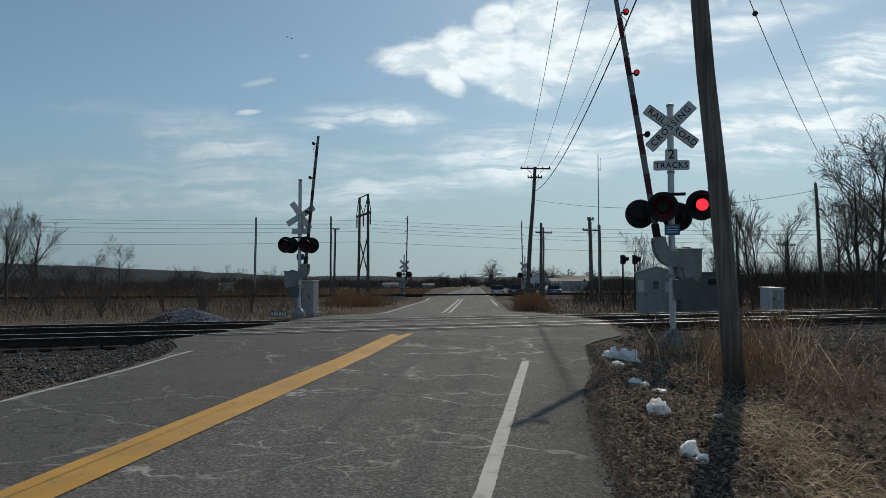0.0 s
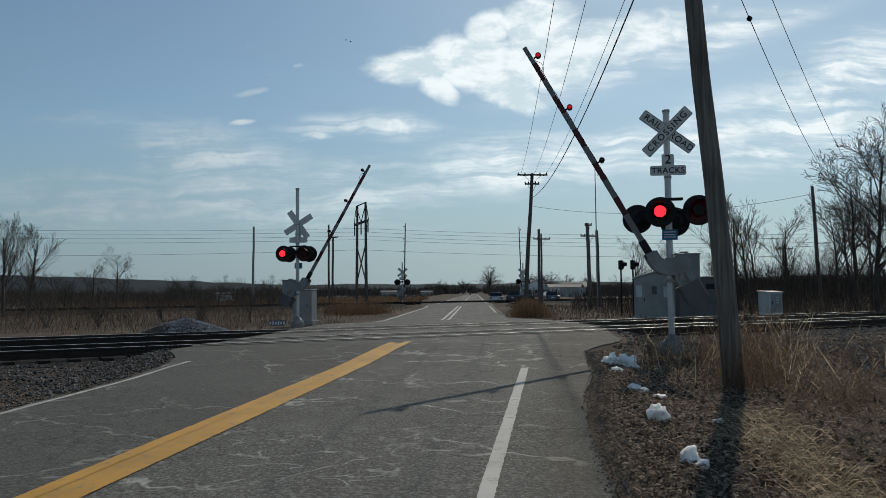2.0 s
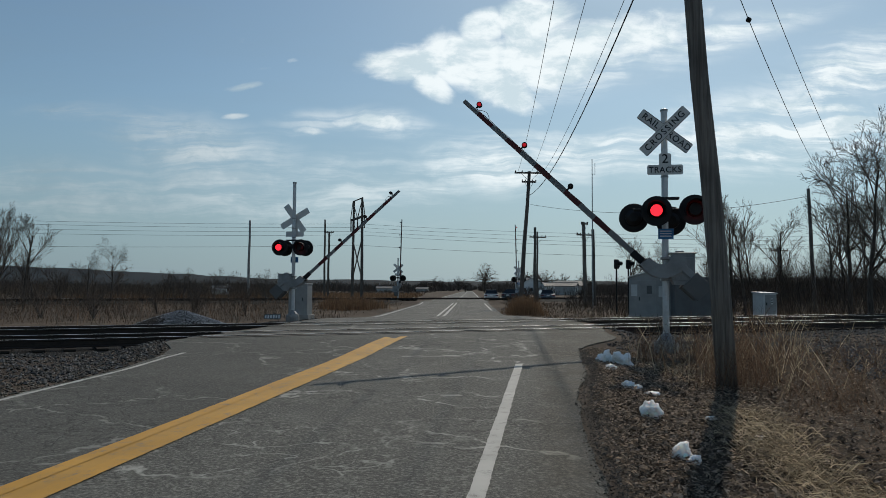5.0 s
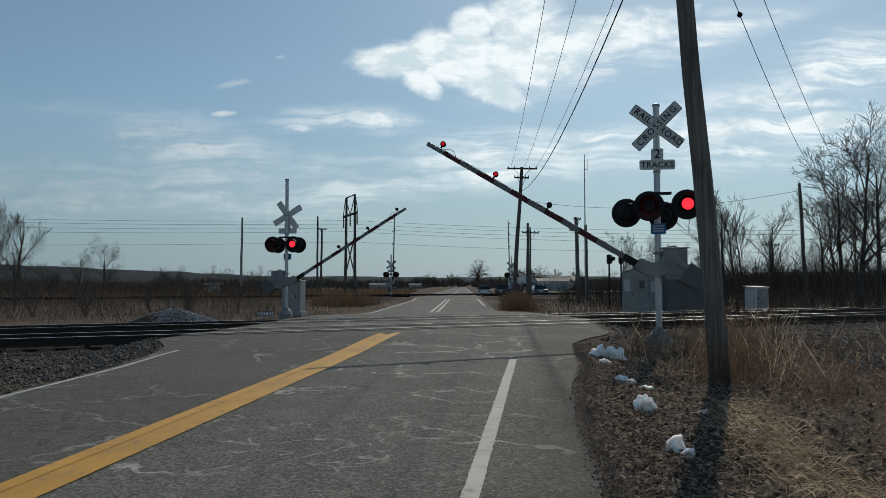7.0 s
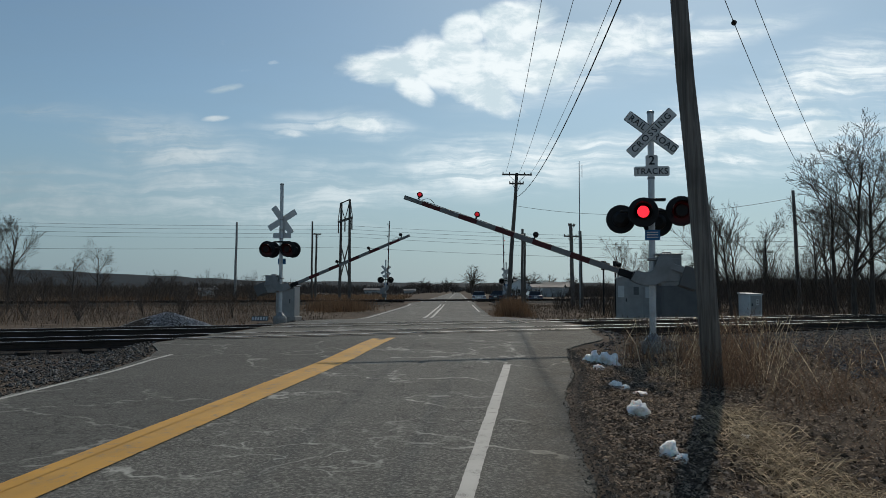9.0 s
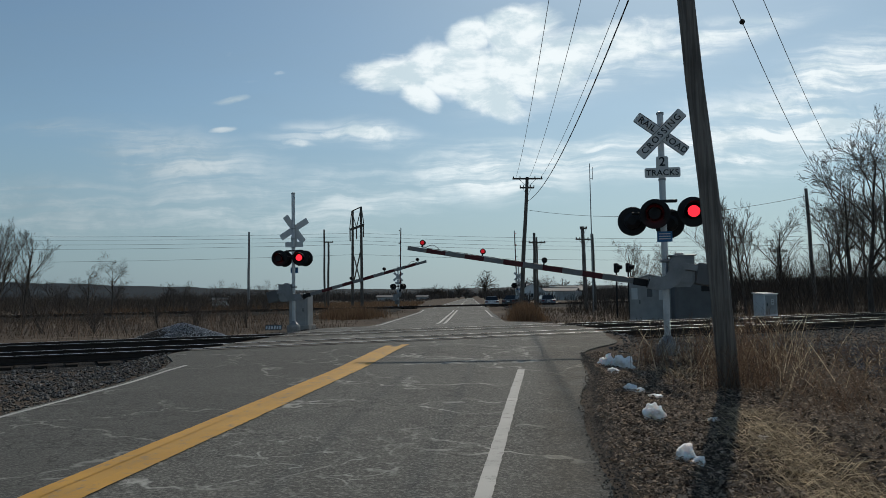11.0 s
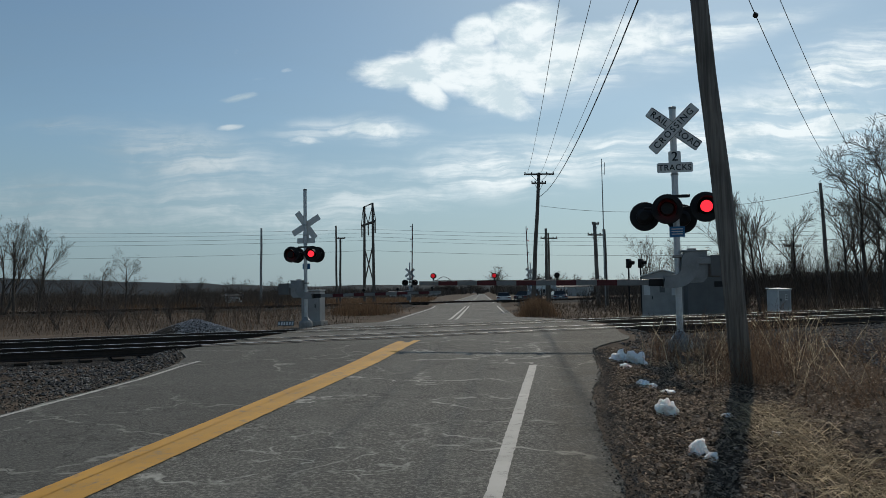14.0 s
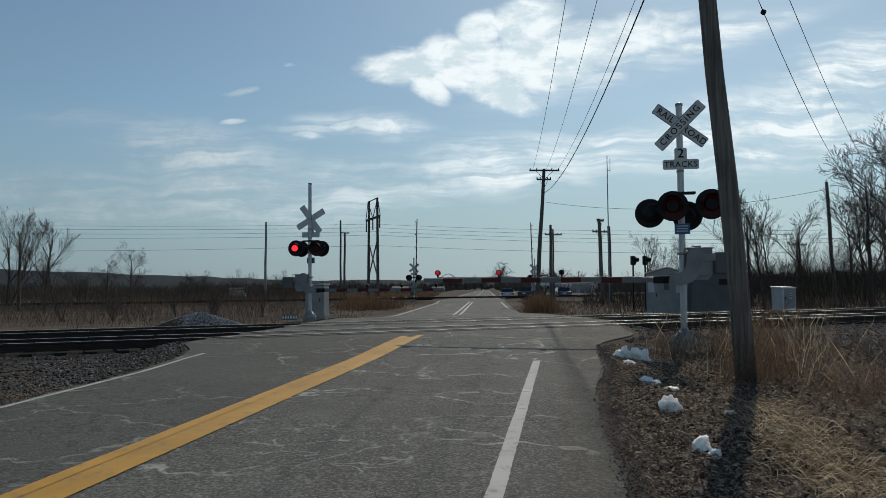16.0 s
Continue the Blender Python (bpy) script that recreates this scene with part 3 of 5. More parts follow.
def gate_arm(gate, pivot, drop, length, rows, turn_scale=1.0):
    """The striped arm with its bracket and three small lamps; its own x runs outward from the pivot."""
    arm = new("gate_arm")
    arm.parent = gate
    arm.empty_display_size = 0.2
    tagged(arm, "red and white striped crossing arm with small lamps")
    reach0 = 0.75
    span = 0.406
    n_seg = int((length - reach0) / span)
    x = length - n_seg * span
    part("boom_root", Build().box(((reach0 + x) / 2 - 0.15, 0, drop), (x - reach0 + 0.32, 0.06, 0.105), None, 0.01), ARM_WHITE, arm, "bare pale root of the boom")
    k = n_seg % 2
    while x < length - 0.01:
        t = (x - reach0) / (length - reach0)
        panel = Build().box((x + span / 2, 0, drop), (span, 0.05, 0.120 - 0.035 * t), None, 0.006)
        part("boom_panel", panel, ARM_RED if k % 2 == 0 else ARM_WHITE, arm, "red reflective panel" if k % 2 == 0 else "white reflective panel")
        x += span
        k += 1
    part("bracket", Build().box((0.62, 0, drop), (0.34, 0.09, 0.15), None, 0.02).box((0.46, 0, drop), (0.10, 0.44, 0.17), None, 0.015), BLACK, arm, "dark steel boom socket")
    part("pivot_shaft", Build().tube([(0, -0.20, 0), (0, 0.20, 0)], 0.06, 12), STEEL, arm)
    for q in (-0.205, 0.205):
        # a cast side arm sweeps in a curve from the hub on the shaft down to the boom socket
        left, right = [], []
        for i in range(13):
            t = i / 12
            cx = 2 * t * (1 - t) * 0.0 + t * t * 0.50
            cz = 2 * t * (1 - t) * (drop * 1.12) + t * t * (drop + 0.02)
            tx, tz = 2 * t * 0.50 + 0.05 * (1 - t), 2 * (1 - t) * drop * 1.12 + 2 * t * (0.02 - 0.12 * drop)
            ln = math.hypot(tx, tz)
            w = 0.165 - 0.05 * t
            left.append((cx - tz / ln * w, cz + tx / ln * w))
            right.append((cx + tz / ln * w, cz - tx / ln * w))
        part("side_arm", Build().sheet(left + right[::-1], 0.045, pose(0, q, 0)), CASTING, arm, "curved grey cast side arm")
        hub = Build().tube([(0, q - 0.032, 0), (0, q + 0.032, 0)], 0.165, 20)
        for i in range(6):
            a = i * math.pi / 3
            hub.tube([(0.10 * math.cos(a), q - 0.045, 0.10 * math.sin(a)), (0.10 * math.cos(a), q + 0.045, 0.10 * math.sin(a))], 0.018, 6)
        part("hub", hub, CASTING, arm, "round bolted hub on the shaft")
        part("weight_arm", Build().box((-0.28, q, 0.0), (0.56, 0.04, 0.13), None, 0.012), CASTING, arm, "grey bar that carries the counterweight")
        part("counterweight", Build().box((-0.58, q, -0.10), (0.40, 0.09, 0.42), None, 0.02), DARK_BOX, arm, "dark steel counterweight")
    cable = Build()
    pts = [(0.6 + (length - 0.9) * i / 30, 0.0, drop + 0.058 + 0.004 * math.sin(i * 1.9)) for i in range(31)]
    cable.tube(pts, 0.007, 5)
    tipx = length - 0.37
    cable.tube([(tipx - 0.30 + 0.05 * i, 0.0, drop + 0.06 + 0.075 * math.sin(math.pi * i / 6)) for i in range(7)], 0.006, 5)
    part("cable", cable, CABLE, arm, "thin black lamp cable")
    for i, lx in enumerate((length - 0.30, length - 1.58, length - 2.86)):
        lamp = Build()
        z0 = drop + 0.055
        lamp.tube([(lx, 0, z0), (lx, 0, z0 + 0.05)], 0.018, 8)
        lamp.tube([(lx, -0.05, z0 + 0.10), (lx, 0.05, z0 + 0.10)], [0.058, 0.058], 14)
        holder = part("arm_lamp", lamp, BLACK, arm, "small black lamp holder")
        for s in (-1, 1):
            face = Build().tube([(lx, s * 0.05, z0 + 0.10), (lx, s * 0.062, z0 + 0.10), (lx, s * 0.068, z0 + 0.10)], [0.040, 0.034, 0.018], 14)
            part("lens", face, ARM_GLOW if i < 2 and s > 0 else RED_DARK, holder, "red lamp lens")
    px, py, pz = pivot
    MOVES.append((arm, [(t, pose(px, py, pz, 0, -a, 0)) for t, a in rows]))
    return arm


def crossing_gate(m, label, height, lamp_z, buck_z, sign_z, lamps, pivot, drop, length, rows, lettered, group="crossing gates", buck_tilt=(38.0, 45.0)):
    gate = thing("crossing_gate", m, label, "crossing gate", group)
    part("mast", Build().tube([(0, 0, -0.02), (0, 0, height)], 0.065, 16), ALU, gate, "grey aluminium mast")
    part("mast_cap", Build().tube([(0, 0, height - 0.012), (0, 0, height + 0.03), (0, 0, height + 0.045)], [0.075, 0.075, 0.03], 14), STEEL, gate)
    foot = Build().tube([(0, 0, -0.30), (0, 0, 0.02), (0, 0, 0.10)], [0.24, 0.24, 0.21], 16)
    part("foundation", foot, CONCRETE, gate, "round concrete foundation")
    base = Build().tube([(0, 0, 0.08), (0, 0, 0.12), (0, 0, 0.22), (0, 0, 0.25)], [0.17, 0.17, 0.09, 0.08], 16)
    for k in range(4):
        a = math.pi / 4 + k * math.pi / 2
        base.tube([(0.15 * math.cos(a), 0.15 * math.sin(a), 0.10), (0.15 * math.cos(a), 0.15 * math.sin(a), 0.19)], 0.02, 6)
    part("mast_base", base, STEEL, gate, "bolted steel mast base")
    crossbuck(gate, 0.085, buck_z, 180, buck_tilt, front=lettered)
    tracks_sign(gate, 0.085, sign_z, 180, front=lettered)
    for z in (buck_z, sign_z - 0.13, sign_z + 0.2):
        part("sign_clamp", Build().tube([(0, 0, z - 0.02), (0, 0, z + 0.02)], 0.078, 12), STEEL, gate)
    bar = Build().tube([(-0.62, 0, lamp_z + 0.05), (0.62, 0, lamp_z + 0.05)], 0.03, 10)
    bar.box((0, 0, lamp_z + 0.05), (0.2, 0.2, 0.16), None, 0.02)
    bar.box((0, 0, lamp_z + 0.28), (0.55, 0.16, 0.05), None, 0.01)
    part("lamp_bar", bar, BLACK, gate, "black junction box and lamp bar")
    for x, y, dz, turn, lit in lamps:
        lamp_head(gate, x, y, lamp_z + dz, turn, lit)
    plate = Build().box((0, 0.09, lamp_z - 0.44), (0.30, 0.006, 0.21), None, 0.002)
    part("number_plate", plate, SIGN_BLUE, gate, "small blue identification plate")
    bars = Build()
    for k in range(3):
        bars.box((0, 0.095, lamp_z - 0.385 - 0.05 * k), (0.22, 0.003, 0.018), None)
    part("plate_writing", bars, SIGN_WHITE, gate)
    px, py, pz = pivot
    mech = Build().sheet([(px - 0.33, pz - 0.32), (px - 0.24, pz - 0.43), (px + 0.06, pz - 0.43), (px + 0.14, pz - 0.30), (px + 0.14, pz + 0.12), (px + 0.08, pz + 0.18), (px - 0.33, pz + 0.18)], 0.32)
    mech.box((px - 0.10, 0.0, pz + 0.195), (0.52, 0.36, 0.03), None, 0.012)
    mech.box((px - 0.06, 0.0, pz + 0.225), (0.16, 0.14, 0.05), None, 0.012)
    part("mechanism", mech, CASTING, gate, "grey gate mechanism housing")
    door = Build().box((px - 0.12, 0.167, pz - 0.12), (0.36, 0.02, 0.46), None, 0.008)
    part("mechanism_door", door, CASTING, gate, "bolted cover of the mechanism")
    for z in (pz - 0.33, pz + 0.10):
        part("mechanism_clamp", Build().box((px * 0.5 - 0.05, 0, z), (abs(px) + 0.3, 0.2, 0.06), None, 0.015), STEEL, gate)
    gate_arm(gate, pivot, drop, length, rows)
    return gate


crossing_gate(pose(4.57, 15.3, 0.28, 0, 0, 171.5), "grey crossing gate mast with lettered crossbuck and flashing red lamps", 4.72, 2.66, 4.29, 3.51,
              [(0.20, 0.28, 0, -8, RIGHT_L), (-0.53, 0.28, 0.02, -4, RIGHT_R), (0.58, -0.30, -0.08, 172, None), (-0.16, -0.30, -0.15, 176, None)],
              (-0.215, 0.0, 1.636), -0.425, 5.46, RIGHT_ARM, True)
crossing_gate(pose(-5.33, 28.5, 0.33, 0, 0, -10.0), "grey crossing gate seen from behind with flashing red lamps", 4.98, 2.56, 3.66, 3.08,
              [(-0.44, -0.28, 0, 184, LEFT_L), (0.36, -0.28, 0, 184, LEFT_R), (-0.44, 0.28, 0, 0, None), (0.36, 0.28, 0, 0, None)],
              (-0.20, 0.0, 1.392), -0.388, 5.30, LEFT_ARM, False, buck_tilt=(31.0, 54.0))
for gx, gy, rz in ((-3.95, 78.0, -8.0), (8.9, 83.5, 172.0)):
    crossing_gate(pose(gx, gy, -0.02, 0, 0, rz), "distant crossing gate with a raised arm", 4.5, 2.5, 3.5, 2.9,
                  [(-0.5, 0.2, 0, 0, None), (0.5, 0.2, 0, 0, None), (-0.5, -0.2, 0, 180, None), (0.5, -0.2, 0, 180, None)],
                  (-0.21, 0.0, 1.5), -0.40, 7.0, [(0.0, 88.6), (16.0, 88.6)], gy > 80, "distant crossing gates")


# ---- poles and wires ----
def pole(name, base, top, r0, r1, label, mat, arms=(), group="utility poles"):
    """A tapered wooden pole from base to top; arms: (height below top, half width, turn)."""
    base, top = Vector(base), Vector(top)
    ob = thing(name, Matrix.Translation(base), label, "utility pole", group)
    d = top - base
    pts = [d * (i / 8) + Vector((0.02 * math.sin(i * 1.3), 0.015 * math.cos(i * 2.1), 0)) * (0 < i < 8) for i in range(9)]
    pts[0] = pts[0] - d.normalized() * 0.4
    part("shaft", Build().tube(pts, [r0 + (r1 - r0) * i / 8 for i in range(9)], 14), mat, ob, smooth=True)
    for below, half, turn in arms:
        c = d - d.normalized() * below
        u = Vector((math.cos(radians(turn)), math.sin(radians(turn)), 0))
        v = Vector((-u.y, u.x, 0))
        m = pose(0, 0, 0, 0, 0, turn)
        arm = Build().box(c - v * (r1 + 0.05), (2 * half, 0.10, 0.13), m, 0.01)
        arm_ob = part("crossarm", arm, mat, ob)
        brace = Build()
        for s in (-1, 1):
            brace.tube([c - v * (r1 + 0.02) - Vector((0, 0, 0.75)), c - v * (r1 + 0.06) + u * s * half * 0.55 - Vector((0, 0, 0.06))], 0.018, 6)
        part("brace", brace, STEEL, ob)
        for q in (-0.94, -0.5, 0.5, 0.94):
            p = c - v * (r1 + 0.05) + u * q * half
            part("insulator", Build().tube([p + Vector((0, 0, 0.05)), p + Vector((0, 0, 0.12)), p + Vector((0, 0, 0.2))], [0.03, 0.055, 0.03], 8), INSULATOR, arm_ob)
    return ob


def wire(a, b, sag, radius, label="thin black overhead wire against the sky", name="overhead_wire", n=28):
    a, b = Vector(a), Vector(b)
    pts = [a.lerp(b, i / n) - Vector((0, 0, 4 * sag * (i / n) * (1 - i / n))) for i in range(n + 1)]
    w = part(name, Build().tube(pts, radius, 5), CABLE)
    return tagged(w, label, "wire", "overhead wires")


def build_poles():
    # the tall pole on the verge, leaning towards the road
    pole("utility_pole", (3.85, 10.2, 0.0), (3.16, 10.5, 11.4), 0.142, 0.092, "tall weathered wooden utility pole leaning towards the road", POLE_WOOD, ((0.25, 2.2, 5),))
    pole("utility_pole", (6.85, 63.0, 0.0), (7.61, 63.0, 11.15), 0.19, 0.13, "weathered wooden utility pole with a crossarm", FAR_WOOD, ((0.15, 1.25, 4), (0.9, 0.6, 4)))
    pole("utility_pole", (-23.3, 95, 0.0), (-23.2, 95, 9.8), 0.17, 0.12, "thin pale grey pole by the railway", CONCRETE)
    pole("utility_pole", (-16.1, 110, 0.0), (-16.1, 110, 11.3), 0.16, 0.12, "thin wooden pole by the railway", FAR_WOOD)
    pole("utility_pole", (-15.3, 108, 0.0), (-15.2, 108, 9.4), 0.17, 0.13, "wooden pole with a short crossarm", FAR_WOOD, ((0.1, 0.6, 20),))
    pole("utility_pole", (10.2, 80, 0.0), (10.25, 80, 7.9), 0.17, 0.13, "thick wooden pole by the railway", FAR_WOOD)
    pole("utility_pole", (10.75, 82, 0.0), (10.75, 82, 7.6), 0.12, 0.09, "wooden pole with a short crossarm", FAR_WOOD, ((0.6, 0.95, 15),))
    pole("utility_pole", (13.6, 70, 0.0), (13.4, 70, 7.6), 0.20, 0.15, "dark wooden pole with a tilted crossarm", POLE_WOOD, ((1.2, 0.85, 20), (0.2, 0.35, 20)))
    pole("utility_pole", (13.55, 66, 0.0), (13.45, 66, 6.6), 0.16, 0.13, "thick wooden pole among bare brush", FAR_WOOD)
    pole("utility_pole", (24.7, 50, 0.0), (24.4, 50, 8.1), 0.14, 0.10, "slender wooden pole among bare trees", POLE_WOOD)
    pole("utility_pole", (31.3, 70, 0.0), (31.3, 70, 5.4), 0.14, 0.10, "short wooden pole with a crossarm", POLE_WOOD, ((0.35, 0.9, 12),))
    mast = thing("antenna_mast", pose(12.2, 60, 0), "tall thin steel antenna mast by the railway", "antenna")
    part("tube", Build().tube([(0, 0, -0.3), (0, 0, 6), (0, 0, 11.7)], [0.06, 0.045, 0.03], 8), STEEL, mast)
    part("aerial", Build().tube([(0.22, 0, 10.4), (0.22, 0, 11.4)], 0.02, 6).tube([(0, 0, 10.5), (0.22, 0, 10.5)], 0.015, 6), STEEL, mast)


def build_pylon():
    py = thing("transmission_tower", pose(-11.2, 107.5, 0), "wooden H-frame transmission tower with cross bracing", "pylon")
    a, b = Vector((-0.92, 2.5, 0)), Vector((0.95, -2.5, 0))
    top = Vector((0, 0, 13.9))
    for p, dx in ((a, 0.15), (b, -0.05)):
        part("leg", Build().tube([p - Vector((0, 0, 0.4)), p + top + Vector((dx, 0, 0))], [0.24, 0.16], 10), FAR_WOOD, py)
    u = (b - a).normalized()
    part("crossarm", Build().box((a + b) / 2 + Vector((0, 0, 11.3)), (7.6, 0.16, 0.3), pose(0, 0, 0, 0, 0, math.degrees(math.atan2(u.y, u.x)))), FAR_WOOD, py)
    part("top_tie", Build().tube([a + top, b + top], 0.08, 8), FAR_WOOD, py)
    for p, q in ((a, b), (b, a)):
        part("brace", Build().tube([p + Vector((0, 0, 2.8)), q + Vector((0, 0, 8.4))], 0.09, 6), FAR_WOOD, py)
        part("brace", Build().tube([p + top, p - (q - p) * 0.25 + Vector((0, 0, 11.3))], 0.06, 6), FAR_WOOD, py)
        part("brace", Build().tube([p + top, (p + q) / 2 + Vector((0, 0, 11.3))], 0.06, 6), FAR_WOOD, py)
    for k in (-3.7, 0.0, 3.7):
        c = (a + b) / 2 + u * k + Vector((0, 0, 11.15))
        part("insulator_string", Build().tube([c, c - Vector((0, 0, 1.5))], 0.09, 8), INSULATOR, py)


def build_wires():
    # from the verge pole's crossarm to the next pole
    for a, b, sag in (((2.615, 10.4, 11.2), (6.68, 63, 11.15), 0.9), ((3.575, 10.4, 11.2), (7.80, 63, 11.15), 0.9), ((4.88, 10.4, 11.2), (8.73, 63, 11.10), 0.9)):
        wire(a, b, sag, 0.011)
    wire((4.82, 10.4, 10.6), (7.64, 63, 9.18), 1.5, 0.022, "thick black telephone cable between two poles")
    # to the side
    wire((2.1, 10.4, 11.2), (27.0, 52, 8.3), 1.2, 0.012)
    wire((2.6, 10.4, 11.2), (29.0, 52, 8.1), 1.2, 0.010)
    knot = Vector((2.1, 10.4, 11.2)).lerp(Vector((27.0, 52, 8.3)), 0.285) - Vector((0, 0, 0.98))
    tagged(part("cable_splice", Build().tube([knot + Vector((-0.07, -0.12, 0.02)), knot, knot + Vector((0.07, 0.12, -0.02))], [0.03, 0.085, 0.03], 10), CABLE), "dark splice case on an overhead wire", "splice case")
    wire((7.7, 63, 8.4), (24.4, 50, 7.6), 0.9, 0.014)
    # the lines over the fields
    for z0, z1, z2 in ((10.9, 10.5, 8.4), (10.45, 10.0, 7.9), (9.75, 9.45, 7.3), (9.1, 8.95, 6.8), (7.2, 7.5, 5.6)):
        wire((-75, 104, z0), (-11.0, 107.5, z1), 0.35, 0.016)
        wire((-11.0, 107.5, z1), (48, 98, z2), 0.5, 0.016)


build_poles()
build_pylon()
build_wires()


# ---- clouds ----
def cloud_material():
    """Bright broken cumulus and thin streaks; the gaps let the sky through."""
    n = Nodes("clouds", 1.0)
    geo = n.coord.outputs["Object"]
    sep = n.add("ShaderNodeSeparateXYZ")
    n.link(geo, sep.inputs[0])
    ay = n.math("MAXIMUM", n.math("ABSOLUTE", sep.outputs[1]), 50.0)
    a = n.math("DIVIDE", sep.outputs[0], ay)
    e = n.math("DIVIDE", sep.outputs[2], ay)
    comb = n.add("ShaderNodeCombineXYZ")
    n.link(a, comb.inputs[0])
    n.link(e, comb.inputs[1])
    vec = comb.outputs[0]
    warp = n.add("ShaderNodeTexNoise")
    warp.inputs["Scale"].default_value, warp.inputs["Detail"].default_value = 9.0, 3.0
    n.link(vec, warp.inputs["Vector"])
    off = n.add("ShaderNodeVectorMath", operation="MULTIPLY_ADD")
    n.link(warp.outputs["Color"], off.inputs[0])
    off.inputs[1].default_value = (0.07, 0.035, 0.0)
    sh = n.add("ShaderNodeVectorMath", operation="SUBTRACT")
    n.link(vec, sh.inputs[0])
    sh.inputs[1].default_value = (0.035, 0.0175, 0.0)
    n.link(sh.outputs[0], off.inputs[2])
    bent = off.outputs[0]

    def blob(ca, ce, ra, re, tilt, weight):
        m = n.add("ShaderNodeMapping", vector_type="TEXTURE")
        m.inputs["Location"].default_value = (ca, ce, 0)
        m.inputs["Rotation"].default_value = (0, 0, radians(tilt))
        m.inputs["Scale"].default_value = (ra, re, 1)
        n.link(bent, m.inputs[0])
        ln = n.add("ShaderNodeVectorMath", operation="LENGTH")
        n.link(m.outputs[0], ln.inputs[0])
        return n.ramp(ln.outputs["Value"], 0.15, 1.15, weight, 0.0)

    def total(blobs):
        out = None
        for q in blobs:
            v = blob(*q)
            out = v if out is None else n.math("MAXIMUM", out, v)
        return out

    puffs = total([(0.067, 0.353, 0.044, 0.028, 20, 1.05), (0.135, 0.364, 0.078, 0.041, 10, 1.1), (-0.025, 0.302, 0.087, 0.039, 4, 1.1), (0.049, 0.306, 0.129, 0.052, -6, 1.15), (0.090, 0.272, 0.083, 0.039, -22, 1.05), (0.001, 0.272, 0.042, 0.028, -35, 0.95), (0.150, 0.313, 0.124, 0.061, 8, 1.05), (0.251, 0.336, 0.166, 0.053, 12, 0.78), (-0.107, 0.224, 0.042, 0.015, 6, 0.62), (-0.070, 0.221, 0.081, 0.014, -8, 0.72), (-0.155, 0.210, 0.044, 0.011, -6, 0.58), (-0.251, 0.231, 0.024, 0.008, 4, 0.6), (-0.247, 0.270, 0.033, 0.009, 2, 0.58), (-0.225, 0.294, 0.031, 0.005, 0, 0.4), (-0.175, 0.304, 0.022, 0.006, 8, 0.4)])
    soft = total([(0.341, 0.332, 0.220, 0.027, 13, 0.8), (0.243, 0.298, 0.211, 0.038, 14, 0.55), (0.480, 0.223, 0.249, 0.072, 12, 0.98), (0.563, 0.279, 0.163, 0.072, 20, 0.98), (0.383, 0.189, 0.287, 0.038, 4, 0.92), (0.220, 0.185, 0.201, 0.034, 3, 0.88), (0.108, 0.170, 0.158, 0.053, 3, 0.88), (0.049, 0.132, 0.091, 0.009, 3, 0.65), (-0.416, 0.229, 0.134, 0.016, -3, 0.55), (-0.296, 0.183, 0.168, 0.056, -14, 0.6), (-0.477, 0.141, 0.182, 0.033, -2, 0.42), (-0.232, 0.126, 0.287, 0.053, -3, 0.48), (-0.099, 0.133, 0.163, 0.057, 3, 0.46), (-0.402, 0.115, 0.287, 0.038, 0, 0.42), (-0.070, 0.220, 0.105, 0.021, -8, 0.6), (-0.137, 0.223, 0.086, 0.023, 4, 0.5)])
    fluff = n.noise(17.0, 12.0, 0.60, vec=bent, stretch=(1.0, 1.5, 1.0))
    streak = n.noise(7.0, 10.0, 0.60, vec=bent, stretch=(0.8, 8.0, 1.0), distortion=0.3)
    rough = n.math("ADD", n.math("MULTIPLY", fluff, 0.7), n.math("MULTIPLY", streak, 0.3))
    body = n.ramp(n.math("ADD", puffs, n.math("MULTIPLY", n.math("SUBTRACT", rough, 0.5), 1.45)), 0.22, 0.80)
    grain = n.math("ADD", n.math("MULTIPLY", streak, 0.8), n.math("MULTIPLY", fluff, 0.2))
    veil = n.math("MULTIPLY", soft, n.ramp(grain, 0.40, 0.62, 0.20, 1.35), clamp=True)
    haze = n.ramp(e, -0.05, 0.36, 0.90, 0.0)
    thin = n.ramp(n.noise(2.4, 7.0, 0.62, vec=bent, stretch=(0.7, 3.2, 1.0)), 0.36, 0.75, 0.14, 0.34)
    murk = n.math("MAXIMUM", haze, thin)
    cover = n.math("MAXIMUM", n.math("MULTIPLY", body, 0.95), n.math("MULTIPLY", veil, 0.92))
    alpha = n.math("SUBTRACT", 1.0, n.math("MULTIPLY", n.math("SUBTRACT", 1.0, murk), n.math("SUBTRACT", 1.0, cover)))
    shade = n.noise(15.0, 9.0, 0.62, vec=bent, stretch=(1.0, 1.9, 1.0))
    white = n.mix(n.ramp(shade, 0.38, 0.58), (0.62, 0.745, 0.805), (0.91, 0.98, 1.0))
    # cloud and haze are brighter towards the sun's side
    white = n.mix(n.ramp(a, -0.55, 0.05), n.mix(1.0, white, (0.48, 0.52, 0.545), "MULTIPLY"), white)
    air = n.mix(n.ramp(a, -0.62, 0.45), (0.198, 0.288, 0.360), (0.330, 0.450, 0.53))
    col = n.mix(n.math("DIVIDE", cover, alpha, clamp=True), air, white)
    em = n.add("ShaderNodeEmission")
    n.link(col, em.inputs[0])
    em.inputs[1].default_value = 1.0
    tr = n.add("ShaderNodeBsdfTransparent")
    mx = n.add("ShaderNodeMixShader")
    n.link(alpha, mx.inputs[0])
    n.link(tr.outputs[0], mx.inputs[1])
